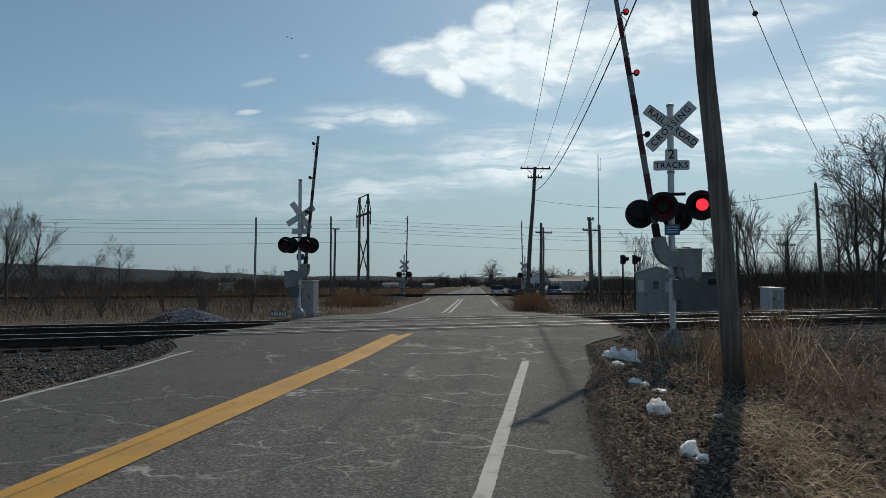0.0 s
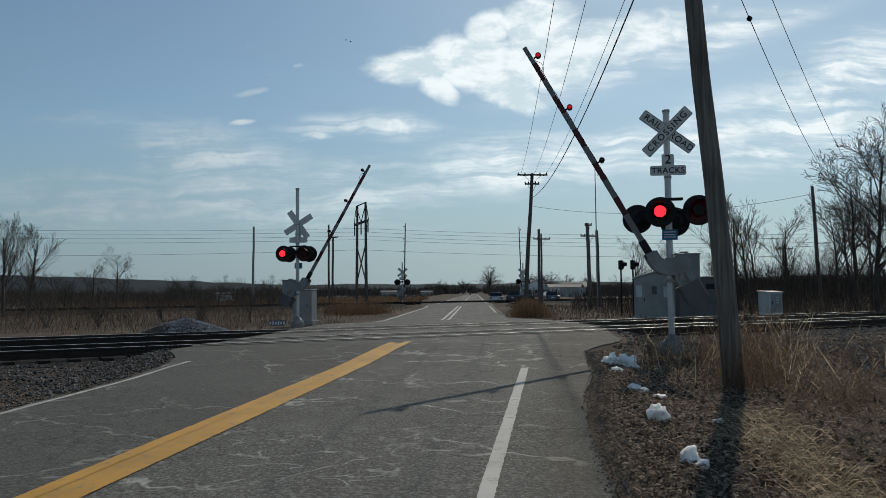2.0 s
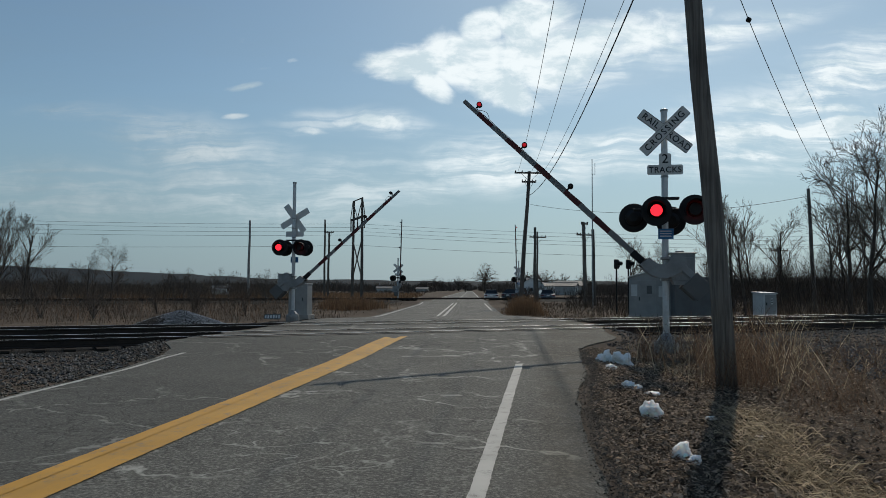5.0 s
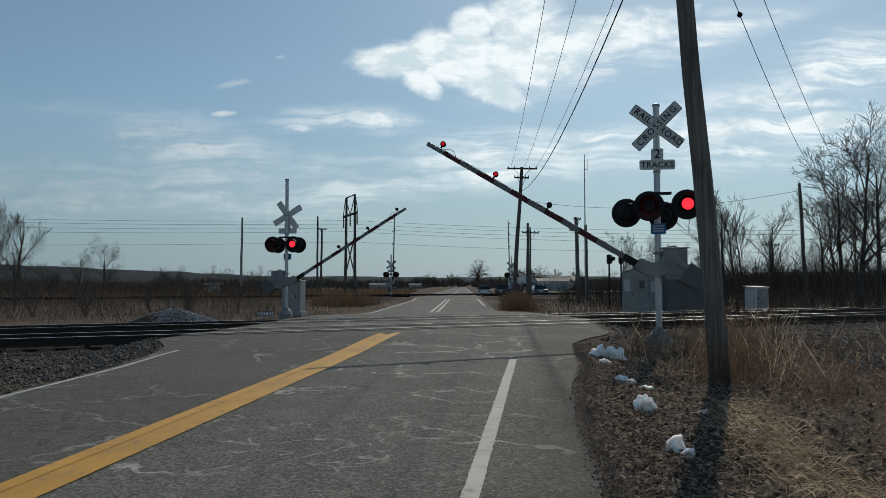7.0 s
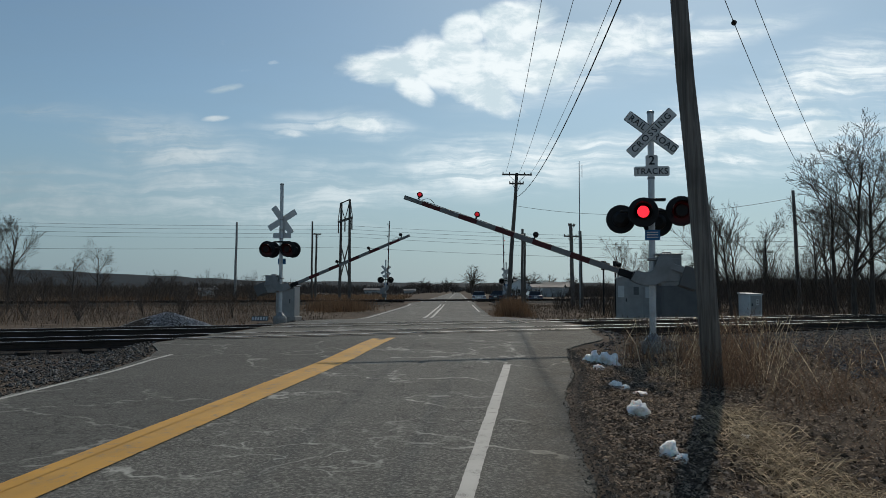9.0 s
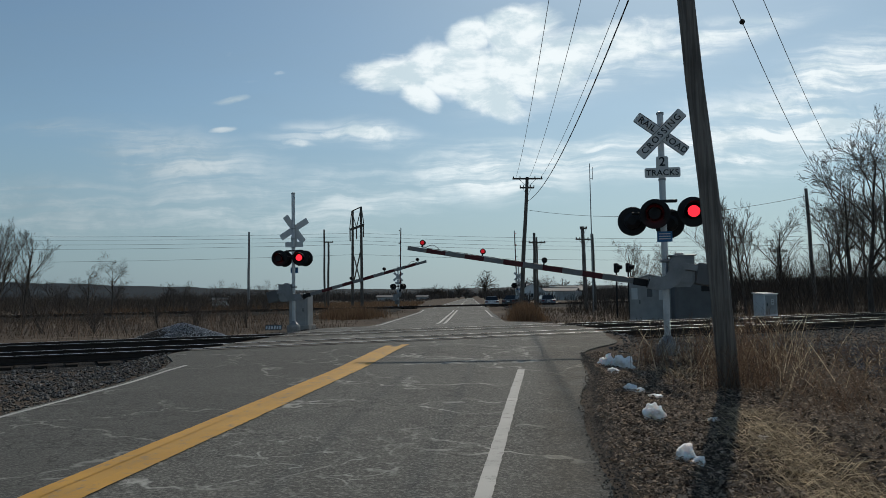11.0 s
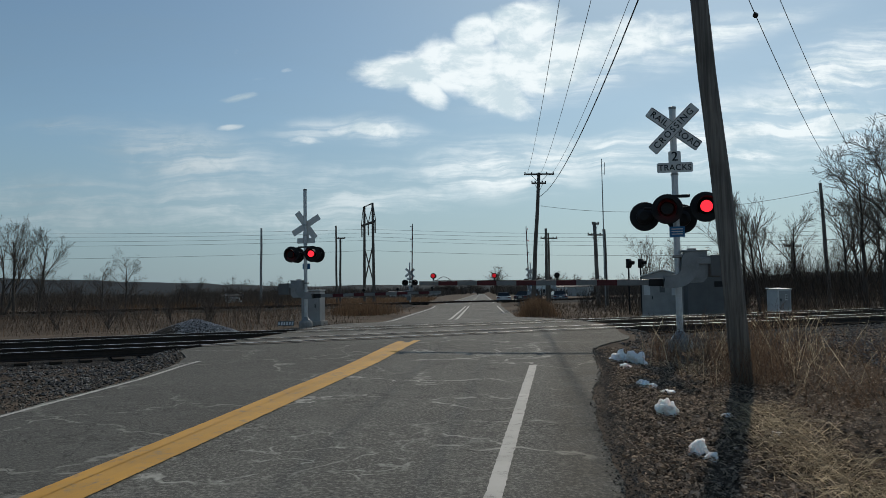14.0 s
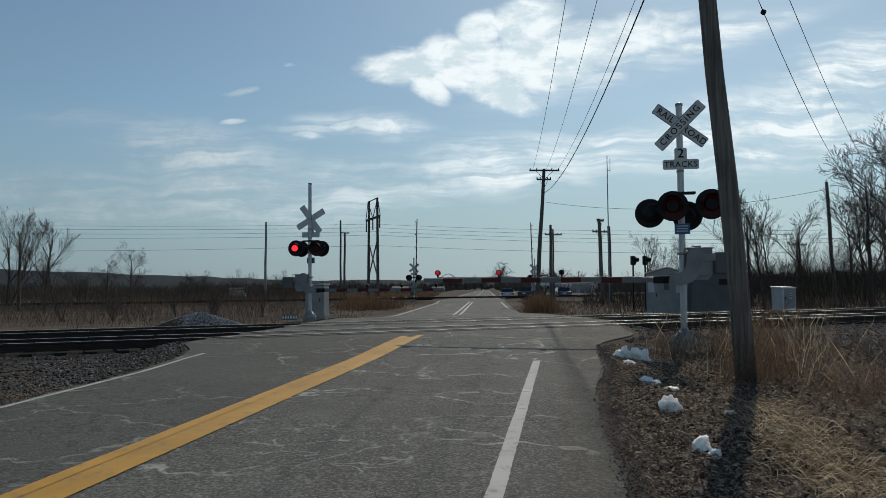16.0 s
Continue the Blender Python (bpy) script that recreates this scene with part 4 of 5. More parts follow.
    n.link(em.outputs[0], mx.inputs[2])
    n.link(mx.outputs[0], n.tree.nodes["Material Output"].inputs["Surface"])
    return n.mat


def build_clouds():
    """A ring of cloud low over the horizon, all the way round; the sun stands above it."""
    b = Build()
    n, rows = 96, 14
    for j in range(rows + 1):
        el = radians(-0.6 + 33.0 * j / rows)
        for i in range(n):
            az = 2 * math.pi * i / n
            b.v.append((4200 * math.sin(az) * math.cos(el), 4200 * math.cos(az) * math.cos(el), 4200 * math.sin(el)))
    for j in range(rows):
        for i in range(n):
            i2 = (i + 1) % n
            b.face((j * n + i, j * n + i2, (j + 1) * n + i2, (j + 1) * n + i))
    ring = tagged(part("sky_backdrop", b, cloud_material(), smooth=True), "pale blue sky with broken white clouds", "sky", kind="structure")
    MOVES.append((ring, [(0.0, pose(0, 0, 0, 0, 0, 0)), (16.0, pose(0, 0, 0, -0.35, 0, 1.75))]))


build_clouds()


# ---- hills, woods and brush ----
BARK = wood_material("grey_brown_bark", (0.06, 0.048, 0.040), (0.13, 0.108, 0.09), (6.0, 6.0, 1.0))
TWIG = piece_material("bare_twigs", (0.085, 0.068, 0.056), (0.18, 0.145, 0.12))
BRUSH = piece_material("brown_brush", (0.075, 0.056, 0.042), (0.22, 0.165, 0.12))
DARK_BRUSH = piece_material("dark_brush", (0.045, 0.036, 0.030), (0.13, 0.10, 0.078))
DARK_WEED = piece_material("grey_dead_weeds", (0.050, 0.040, 0.031), (0.19, 0.145, 0.105), through_light=0.2)
RED_BRUSH = piece_material("russet_grass", (0.105, 0.066, 0.042), (0.25, 0.165, 0.102), through_light=0.35)
STRAW = piece_material("dry_straw", (0.10, 0.072, 0.046), (0.84, 0.70, 0.49), through_light=0.6)
WEED = piece_material("dry_weeds", (0.085, 0.055, 0.040), (0.33, 0.22, 0.145), through_light=0.35)
LEAF = piece_material("dead_leaves", (0.040, 0.029, 0.022), (0.66, 0.53, 0.41), through_light=0.35)
CLOD = piece_material("dark_clods", (0.040, 0.031, 0.024), (0.14, 0.11, 0.082))
# the hill colour is lifted to blue-grey to include the haze of distance
HAZED_HILL = plain("hazed_wooded_hill", (0.030, 0.036, 0.040), 0.95, 0.0, 0.35, 0.02, 0.0, 0.2)


def ribbon(b, p, q, bend, w):
    """One thin stem: three blades round a bent axis would be too dear, so two crossed slivers."""
    p, q = Vector(p), Vector(q)
    mid = (p + q) / 2 + bend
    d = (q - p).normalized()
    s = d.cross(Vector((random.uniform(-1, 1), random.uniform(-1, 1), 0.2))).normalized()
    k = len(b.v)
    b.v.extend((tuple(p + s * w), tuple(p - s * w), tuple(mid + s * w * 0.7), tuple(mid - s * w * 0.7), tuple(q)))
    b.face((k, k + 1, k + 3, k + 2))
    b.face((k + 2, k + 3, k + 4))


def tree_builds(seed, height, spread=0.5, low=0.25, dense=1.0, trunks=1):
    """Trunk and crown of a bare tree, grown branch by branch."""
    rnd = random.Random(seed)
    trunk, crown = Build(), Build()

    def grow(b, p, d, length, r, level, sides):
        n = 5 if level == 0 else 4 if level < 3 else 3
        pts, rad = [p], [r]
        for i in range(n):
            wob = 0.10 if level == 0 else 0.22
            d = (d + Vector((rnd.uniform(-wob, wob), rnd.uniform(-wob, wob), rnd.uniform(-0.05, 0.12)))).normalized()
            p = p + d * length / n
            pts.append(p)
            rad.append(max(0.006, r * (1 - 0.75 * (i + 1) / n)))
        b.tube(pts, rad, sides, cap=False)
        if level >= 4:
            return
        count = {0: 9, 1: 6, 2: 5, 3: 3}[level]
        count = max(2, int(count * dense))
        for k in range(count):
            t = low + (1 - low) * (k + rnd.random()) / count if level == 0 else 0.25 + 0.75 * (k + rnd.random()) / count
            t = min(t, 0.99)
            i = min(int(t * n), n - 1)
            q = pts[i].lerp(pts[i + 1], t * n - i)
            axis = (pts[i + 1] - pts[i]).normalized()
            side = axis.cross(Vector((rnd.uniform(-1, 1), rnd.uniform(-1, 1), rnd.uniform(-1, 1)))).normalized()
            open_ = spread * (1.25 if level == 0 else 1.0) * rnd.uniform(0.7, 1.3)
            dd = (axis + side * open_ * 1.3 + Vector((0, 0, 0.15))).normalized()
            ll = length * (0.50 if level == 0 else 0.58) * (1.15 - 0.55 * t) * rnd.uniform(0.75, 1.25)
            grow(crown, q, dd, ll, max(0.007, rad[i] * 0.55), level + 1, 4 if level == 0 else 3)

    for k in range(trunks):
        lean = Vector((rnd.uniform(-0.15, 0.15), rnd.uniform(-0.15, 0.15), 1)) if trunks == 1 else Vector((rnd.uniform(-0.4, 0.4), rnd.uniform(-0.4, 0.4), 1))
        grow(trunk, Vector((rnd.uniform(-0.3, 0.3) * (trunks > 1), rnd.uniform(-0.3, 0.3) * (trunks > 1), -0.2)), lean.normalized(), height * rnd.uniform(0.9, 1.0) * 0.85, height * 0.017, 0, 7)
    return trunk, crown


def make_tree_kind(seed, height, **kw):
    t, c = tree_builds(seed, height, **kw)
    return t.mesh("trunk", BARK, smooth=True), c.mesh("crown", TWIG)


def plant_tree(kind, x, y, scale, turn, label, z=None):
    tm, cm = kind
    tr = thing("bare_tree", pose(x, y, land_z(x, y) if z is None else z, 0, 0, turn), label, "tree", "bare trees")
    tr.scale = (scale, scale, scale)
    for name, me in (("trunk", tm), ("crown", cm)):
        ob = new(name, me)
        ob.parent = tr
    return tr


def build_trees():
    kinds = [make_tree_kind(11, 8, spread=0.45, low=0.3), make_tree_kind(12, 8, spread=0.6, low=0.2, dense=1.15), make_tree_kind(13, 8, spread=0.38, low=0.35),
             make_tree_kind(14, 6, spread=0.55, low=0.15, trunks=3, dense=0.8), make_tree_kind(15, 8, spread=0.75, low=0.22, dense=1.25), make_tree_kind(16, 7, spread=0.4, low=0.2, trunks=2, dense=0.9)]
    rnd = random.Random(5)
    grey = "bare grey-brown tree with fine spreading twigs"
    slim = "slender bare sapling standing in winter brush"
    # the tall trees beyond the small cabinet
    for x, y, s, k in ((21.6, 40.0, 1.10, 1), (19.6, 34.5, 1.02, 4), (21.3, 36.0, 1.10, 1), (23.4, 38.0, 1.06, 4), (25.5, 40, 1.02, 1), (16.2, 40, 0.72, 2)):
        plant_tree(kinds[k], x, y, s, rnd.uniform(0, 360), "tall " + grey)
    for x, y, s, k in ((19.4, 50, 1.0, 2), (13.2, 52, 0.62, 0), (14.6, 50, 0.55, 3), (16.4, 54, 0.62, 1), (22.8, 55, 0.8, 2), (27, 60, 1.0, 1), (30, 58, 1.0, 0), (33, 62, 1.1, 4), (37, 66, 1.1, 1), (12.6, 56, 0.45, 3), (18.2, 60, 0.6, 5), (25, 66, 0.7, 3)):
        plant_tree(kinds[k], x, y, s, rnd.uniform(0, 360), grey)
    for i in range(16):
        x, y = rnd.uniform(16, 60), rnd.uniform(58, 95)
        if x / y > 0.24:
            plant_tree(kinds[rnd.randrange(6)], x, y, rnd.uniform(0.4, 0.65), rnd.uniform(0, 360), slim)
    # the trees over the brush beyond the pile of stone
    for x, y, s, k in ((-31.3, 55, 0.93, 0), (-28.9, 54, 0.84, 2), (-34.0, 58, 0.95, 5)):
        plant_tree(kinds[k], x, y, s, rnd.uniform(0, 360), "slender " + grey)
    for x, y, s, k in ((-33, 78, 0.70, 4), (-43, 88, 0.75, 3), (-38, 84, 0.7, 1), (-28.5, 80, 0.6, 3), (-47, 90, 0.75, 5), (-24.5, 78, 0.50, 3), (-18.0, 82, 0.55, 3), (-51, 95, 0.8, 1), (-20.5, 90, 0.5, 5)):
        plant_tree(kinds[k], x, y, s, rnd.uniform(0, 360), slim)
    for i in range(16):
        x, y = rnd.uniform(-60, -17), rnd.uniform(66, 120)
        plant_tree(kinds[rnd.choice((3, 5, 1))], x, y, rnd.uniform(0.3, 0.5), rnd.uniform(0, 360), slim)
    for i in range(10):
        x, y = rnd.uniform(-26, -9), rnd.uniform(32, 46)
        plant_tree(kinds[rnd.choice((3, 5))], x, y, rnd.uniform(0.2, 0.33), rnd.uniform(0, 360), slim)
    # far trees near the vanishing road
    for x, y, h, w, seed in ((18.6, 300, 12.0, 6.2, 1), (-1.5, 420, 8.5, 5.0, 2), (2.5, 425, 7.5, 4.5, 3), (12, 420, 8.5, 6.0, 4), (16, 430, 7.5, 5.0, 5), (42, 330, 10.5, 6.0, 6), (47, 335, 11.0, 6.5, 7), (36.5, 320, 9.5, 5.0, 8), (53, 325, 9.0, 5.0, 9), (58, 300, 8.5, 5.0, 10), (-8, 500, 8.0, 5.0, 11)):
        far_tree(x, y, h, w, seed)


def far_tree(x, y, h, w, seed):
    """A broad bare crown: many fine limbs that fan out from a short trunk."""
    r = random.Random(seed)
    tree = thing("bare_tree", pose(x, y, land_z(x, y)), "far bare tree with a broad round crown", "tree", "far trees")
    part("trunk", Build().tube([(0, 0, -0.5), (0.1, 0, h * 0.25), (0.0, 0, h * 0.5)], [0.38, 0.28, 0.15], 8), BARK, tree)
    crown = Build()
    for i in range(46):
        az, el = r.uniform(0, 6.28), math.asin(r.uniform(-0.15, 1.0))
        tip = Vector((w * math.cos(az) * math.cos(el), w * math.sin(az) * math.cos(el), h * 0.42 + h * 0.58 * math.sin(el))) * 1.0
        tip = tip * r.uniform(0.85, 1.04)
        root = Vector((0, 0, h * r.uniform(0.16, 0.42)))
        ribbon(crown, root, tip, Vector((0, 0, 0.06 * h)), 0.13)
        for k in range(9):
            p = root.lerp(tip, r.uniform(0.35, 0.95)) + Vector((0, 0, 0.02 * h))
            q = p + Vector((r.uniform(-1, 1), r.uniform(-1, 1), r.uniform(-0.1, 1.0))) * h * 0.13
            ribbon(crown, p, q, Vector((0, 0, 0.05)), 0.055)
    part("crown", crown, TWIG, tree)


def build_far_woods():
    """A belt of bare woods on low hills round the horizon."""
    hill = Build()
    n = 720
    for row, (dist, hgt) in enumerate(((900, 0.0), (1300, 1.0), (1700, 0.8))):
        for i in range(n):
            az = 2 * math.pi * i / n
            side = math.sin(az)
            h = hgt * (15.0 + 19.0 * sstep(-0.12, -0.5, side) + 6.0 * sstep(0.2, 0.5, side) + 6.0 * noise.noise((math.cos(az) * 5, math.sin(az) * 5, 2.0)) + 2.0 * noise.noise((math.cos(az) * 60, math.sin(az) * 40, 7.0)))
            hill.v.append((dist * math.sin(az), dist * math.cos(az), h if row else -2.0))
    for r in range(2):
        for i in range(n):
            i2 = (i + 1) % n
            hill.face((r * n + i, r * n + i2, (r + 1) * n + i2, (r + 1) * n + i))
    tagged(part("hills", hill, HAZED_HILL, smooth=True), "low wooded hills on the horizon, coloured blue-grey for distance haze", "hill", kind="structure")
    rnd = random.Random(21)
    woods = Build()
    for i in range(6500):
        az = rnd.uniform(-0.66, 0.66)
        d = rnd.uniform(190, 420)
        x, y = d * math.sin(az), d * math.cos(az)
        if abs(x - centre(y)) < 14:
            continue
        px = x / y
        tall = 2.8 + 1.8 * sstep(-0.25, -0.6, px) + 4.0 * sstep(0.16, 0.5, px) + (2.2 if 0.05 < px < 0.16 else 0.0)
        if -0.20 < px < 0.03:
            tall *= 0.55
        tall *= rnd.uniform(0.6, 1.15) * d / 290
        z0 = land_z(x, y) - 0.5
        for k in range(9):
            a = rnd.uniform(0, 6.28)
            r = tall * rnd.uniform(0.05, 0.42)
            t = Vector((x + r * math.cos(a), y + r * math.sin(a), z0 + tall * rnd.uniform(0.45, 1.0)))
            ribbon(woods, (x + 0.3 * math.cos(a), y, z0), t, Vector((0, 0, tall * 0.08)), 0.045 * d / 190 + 0.04)
    for i in range(2600):
        az = rnd.uniform(-0.34, 0.34)
        d = rnd.uniform(480, 820)
        x, y = d * math.sin(az), d * math.cos(az)
        if abs(x - centre(y)) < 9 and d < 730:
            continue
        tall = rnd.uniform(5.0, 9.0) * (1.0 + 0.35 * noise.noise((x * 0.02, 3.0, 0)))
        z0 = land_z(x, y) - 0.5
        for k in range(8):
            a = rnd.uniform(0, 6.28)
            r = tall * rnd.uniform(0.05, 0.45)
            ribbon(woods, (x, y, z0), (x + r * math.cos(a), y + r * math.sin(a), z0 + tall * rnd.uniform(0.4, 1.0)), Vector((0, 0, 0.5)), 0.26)
    tagged(part("far_woods", woods, TWIG), "dense bare woods beyond the fields", "woods", kind="stuff")


def thicket(name, count, place, height, width, material, label, category="brush", twigs=3, lean=0.45):
    """Many bare stems with side twigs; place(rnd) gives x and y."""
    rnd = random.Random(sum(ord(c) for c in name + label))
    b = Build()
    for i in range(count):
        x, y = place(rnd)
        z = land_z(x, y) - 0.03
        h = height(x, y, rnd)
        tip = Vector((x + h * rnd.uniform(-lean, lean), y + h * rnd.uniform(-lean, lean), z + h))
        bend = Vector((rnd.uniform(-0.08, 0.08) * h, rnd.uniform(-0.08, 0.08) * h, 0.05 * h))
        ribbon(b, (x, y, z), tip, bend, width * rnd.uniform(0.7, 1.3))
        base = Vector((x, y, z))
        for k in range(twigs):
            t = rnd.uniform(0.3, 0.85)
            p = base.lerp(tip, t) + bend * (1 - abs(2 * t - 1))
            q = p + Vector((rnd.uniform(-0.3, 0.3), rnd.uniform(-0.3, 0.3), rnd.uniform(0.08, 0.4))) * h * 0.75
            ribbon(b, p, q, Vector((0, 0, 0.03 * h)), width * 0.55)
    return tagged(part(name, b, material), label, category, kind="stuff")


def clear_of_road(x, y, gap=1.2):
    return not (centre(y) - half_left(y) - gap < x < centre(y) + half_right(y) + gap)


def region(x0, x1, y0, y1, test=None):
    def place(rnd):
        while True:
            y = y0 + (y1 - y0) * rnd.random()
            x = x0 + (x1 - x0) * rnd.random()
            s, s2 = y - TRACK * x, y - TRACK2 * x
            if clear_of_road(x, y) and not 16.0 < s < 27.6 and not 76 < s2 < 84 and (test is None or test(x, y)):
                return x, y
    return place


def clumps(centres, sx, sy):
    def place(rnd):
        cx, cy = centres[rnd.randrange(len(centres))]
        return rnd.gauss(cx, sx), rnd.gauss(cy, sy)
    return place


def build_brush():
    patch = lambda x, y, f, c: noise.noise((x * f, y * f, 3.3)) > c
    thicket("brush", 1500, region(-46, -6.5, 27, 60, lambda x, y: x < -0.11 * y and patch(x, y, 0.25, -0.12) and (x + 8.5) ** 2 + (y - 25) ** 2 > 9), lambda x, y, r: r.uniform(0.25, 1.1) * (1.0 + 0.6 * noise.noise((x * 0.3, y * 0.3, 0))), 0.007, WEED, "tangled brown winter brush beside the railway")
    thicket("brush", 1500, region(-46, -6.8, 29, 62, lambda x, y: patch(x, y, 0.16, -0.05) and (x + 8.5) ** 2 + (y - 25) ** 2 > 12), lambda x, y, r: r.uniform(0.5, 1.5), 0.006, BRUSH, "tall bare thicket between the two railways", "brush", 6, 0.6)
    thicket("brush", 5200, region(-50, -7.0, 28, 64, lambda x, y: (x + 8.5) ** 2 + (y - 25) ** 2 > 9), lambda x, y, r: r.uniform(0.15, 0.6) * (1.0 + 0.7 * noise.noise((x * 0.2, y * 0.2, 6))), 0.006, BRUSH, "low grey-brown brush between the two railways", "brush", 3, 0.7)
    thicket("brush", 5200, region(-95, -12, 84, 175, lambda x, y: x < -0.16 * y), lambda x, y, r: r.uniform(0.7, 2.2) * (1.2 + 0.5 * noise.noise((x * 0.08, y * 0.08, 0))), 0.03, BRUSH, "dense brown brush beyond the further railway")
    thicket("brush", 8000, region(9.5, 75, 40, 100, lambda x, y: x > 0.17 * y), lambda x, y, r: r.uniform(0.6, 2.0) + 2.2 * sstep(0.30, 0.42, x / y), 0.014, DARK_BRUSH, "dense dark brush under bare trees")
    thicket("brush", 700, region(15.5, 40, 36, 46, lambda x, y: x > 0.40 * y), lambda x, y, r: r.uniform(0.5, 2.0), 0.012, BRUSH, "tall bare thicket beside the railway")
    thicket("russet_grass", 2600, clumps([(4.7, 43), (5.1, 41.5), (5.3, 44), (4.9, 46)], 0.38, 1.2), lambda x, y, r: 0.15 + r.uniform(0.4, 1.1) * math.exp(-((x - 4.9) / 0.8) ** 2), 0.010, RED_BRUSH, "russet clump of tall dead grass by the road", "grass", 1, 0.35)
    thicket("russet_grass", 2600, clumps([(-6.0, 52), (-6.6, 54), (-5.2, 53)], 0.8, 1.8), lambda x, y, r: r.uniform(0.3, 0.9), 0.015, RED_BRUSH, "russet tall grass beside the far road", "grass", 1, 0.35)
    thicket("field_grass", 5200, region(3.5, 24, 34, 75, lambda x, y: x > 0.055 * y + 1.5), lambda x, y, r: r.uniform(0.08, 0.40), 0.016, DARK_WEED, "low grey weeds beside the far road", "grass", 1, 0.6)
    thicket("field_grass", 9000, region(-45, -3.0, 84, 190), lambda x, y, r: r.uniform(0.3, 0.8), 0.05, RED_BRUSH, "tan dead grass of the open field", "grass", 0, 0.4)
    thicket("field_grass", 9000, region(-48, 30, 28, 75, lambda x, y: patch(x, y, 0.4, -0.15)), lambda x, y, r: r.uniform(0.08, 0.32), 0.014, DARK_WEED, "low dead weeds between the railways", "grass", 0, 0.5)


def build_birds():
    """Two far birds that cross the sky and climb away."""
    for n, (dx, dz) in enumerate(((0.0, 0.0), (-0.9, 0.35))):
        bird = thing("bird", Matrix(), "small dark bird gliding across the sky", "bird", "birds")
        part("body", Build().tube([(-0.22, 0, 0), (-0.08, 0, 0.02), (0.1, 0, 0.01), (0.24, 0, 0.0)], [0.02, 0.06, 0.055, 0.015], 8), BLACK, bird)
        for s in (-1, 1):
            w = Build()
            w.add([(0.10, 0, 0.02), (-0.08, 0, 0.02), (-0.04, s * 0.26, 0.09), (0.06, s * 0.24, 0.09), (-0.06, s * 0.5, 0.05)], [(0, 1, 2, 3), (3, 2, 4)])
            part("wing", w, BLACK, bird)
        way = ((0.0, -30.0, 50.2), (1.5, -20.7, 51.3), (3.5, -7.7, 51.4), (4.0, -4.3, 52.2), (6.0, 8.0, 76.0), (16.0, 60.0, 150.0))
        MOVES.append((bird, [(t, pose(x + dx, 150, z + dz, 0, 0, 10)) for t, x, z in way]))


build_birds()
build_far_woods()
build_trees()
build_brush()


# ---- things beside the track ----
def build_cabinets():
    # relay house beyond the tracks
    hut = thing("relay_house", pose(10.45, 37.4, 0.02, 0, 0, -18), "pale grey steel relay house with low gable roof", "equipment hut")
    b = Build().sheet([(-0.95, 0), (0.95, 0), (0.95, 1.95), (0, 2.22), (-0.95, 1.95)], 2.6)
    part("wall", b, GREY_BOX, hut, "grey steel walls")
    roof = Build()
    for s in (-1, 1):
        roof.box((s * 0.50, 0, 2.115), (1.06, 2.8, 0.05), pose(0, 0, 0, 0, s * 15.9, 0), 0.008)
    part("roof", roof, LIGHT_BOX, hut, "pale metal roof")
    part("door", Build().box((-0.15, -1.315, 0.95), (0.85, 0.04, 1.75), None, 0.01), GREY_BOX, hut, "flush steel door")
    part("panel", Build().box((-0.66, -1.31, 1.35), (0.40, 0.03, 0.55), None, 0.006), LIGHT_BOX, hut, "pale repainted patch")
    part("panel", Build().box((0.60, -1.31, 1.30), (0.40, 0.03, 0.50), None, 0.006), LIGHT_BOX, hut, "pale repainted patch")
    part("notice", Build().box((-0.02, -1.345, 1.38), (0.24, 0.012, 0.38), None, 0.003), DARK_BOX, hut, "small dark notice")
    part("door_handle", Build().box((-0.48, -1.35, 0.95), (0.04, 0.05, 0.16), None, 0.008), BLACK, hut)
    part("plinth", Build().box((0, 0, 0.05), (2.0, 2.7, 0.2), None, 0.02), CONCRETE, hut)
    # added dark box beside it, in place of the hut's shaded side wall
    shed = thing("signal_cabinet", pose(11.75, 35.4, 0.05, 0, 0, -8), "dark grey flat-roofed box standing in for the relay house's shaded side", "cabinet")
    part("body", Build().box((0, 0, 0.95), (1.75, 1.5, 1.9), None, 0.03), DARK_BOX, shed)
    part("roof", Build().box((0, 0, 1.92), (1.9, 1.65, 0.06), None, 0.015), DARK_BOX, shed)
    part("door", Build().box((-0.4, -0.76, 0.95), (0.75, 0.03, 1.6), None, 0.01), DARK_BOX, shed)
    part("vent", Build().box((0.5, -0.76, 1.5), (0.4, 0.03, 0.25), None, 0.006), BLACK, shed)
    # small pale box
    box = thing("junction_box", pose(14.55, 34.0, 0.05, 0, 0, 24), "small pale grey steel junction box on a post", "cabinet")
    part("body", Build().box((0, 0, 0.73), (0.80, 0.60, 0.96), None, 0.02), LIGHT_BOX, box)
    part("roof", Build().box((0, 0, 1.235), (0.88, 0.68, 0.05), pose(0, 0, 0, 4, 0, 0), 0.012), LIGHT_BOX, box, "overhanging lid")
    part("door", Build().box((0.02, -0.308, 0.73), (0.64, 0.02, 0.84), None, 0.01), GREY_BOX, box, "grey door")
    part("label", Build().box((0.08, -0.332, 0.86), (0.13, 0.006, 0.26), None, 0.002), SIGN_WHITE, box, "white notice with bars of writing")
    part("label_writing", Build().box((0.08, -0.337, 0.92), (0.09, 0.003, 0.05)).box((0.08, -0.337, 0.82), (0.09, 0.003, 0.05)), SIGN_BLACK, box)
    part("latch", Build().box((-0.24, -0.335, 0.75), (0.04, 0.03, 0.12), None, 0.006), BLACK, box)
    part("base", Build().box((0, 0, 0.12), (0.6, 0.5, 0.5), None, 0.02), CONCRETE, box)
    # cabinet behind the further gate
    cab = thing("signal_cabinet", pose(-5.85, 33.0, 0.12, 0, 0, -12), "weathered pale grey signal cabinet beside a crossing gate", "cabinet")
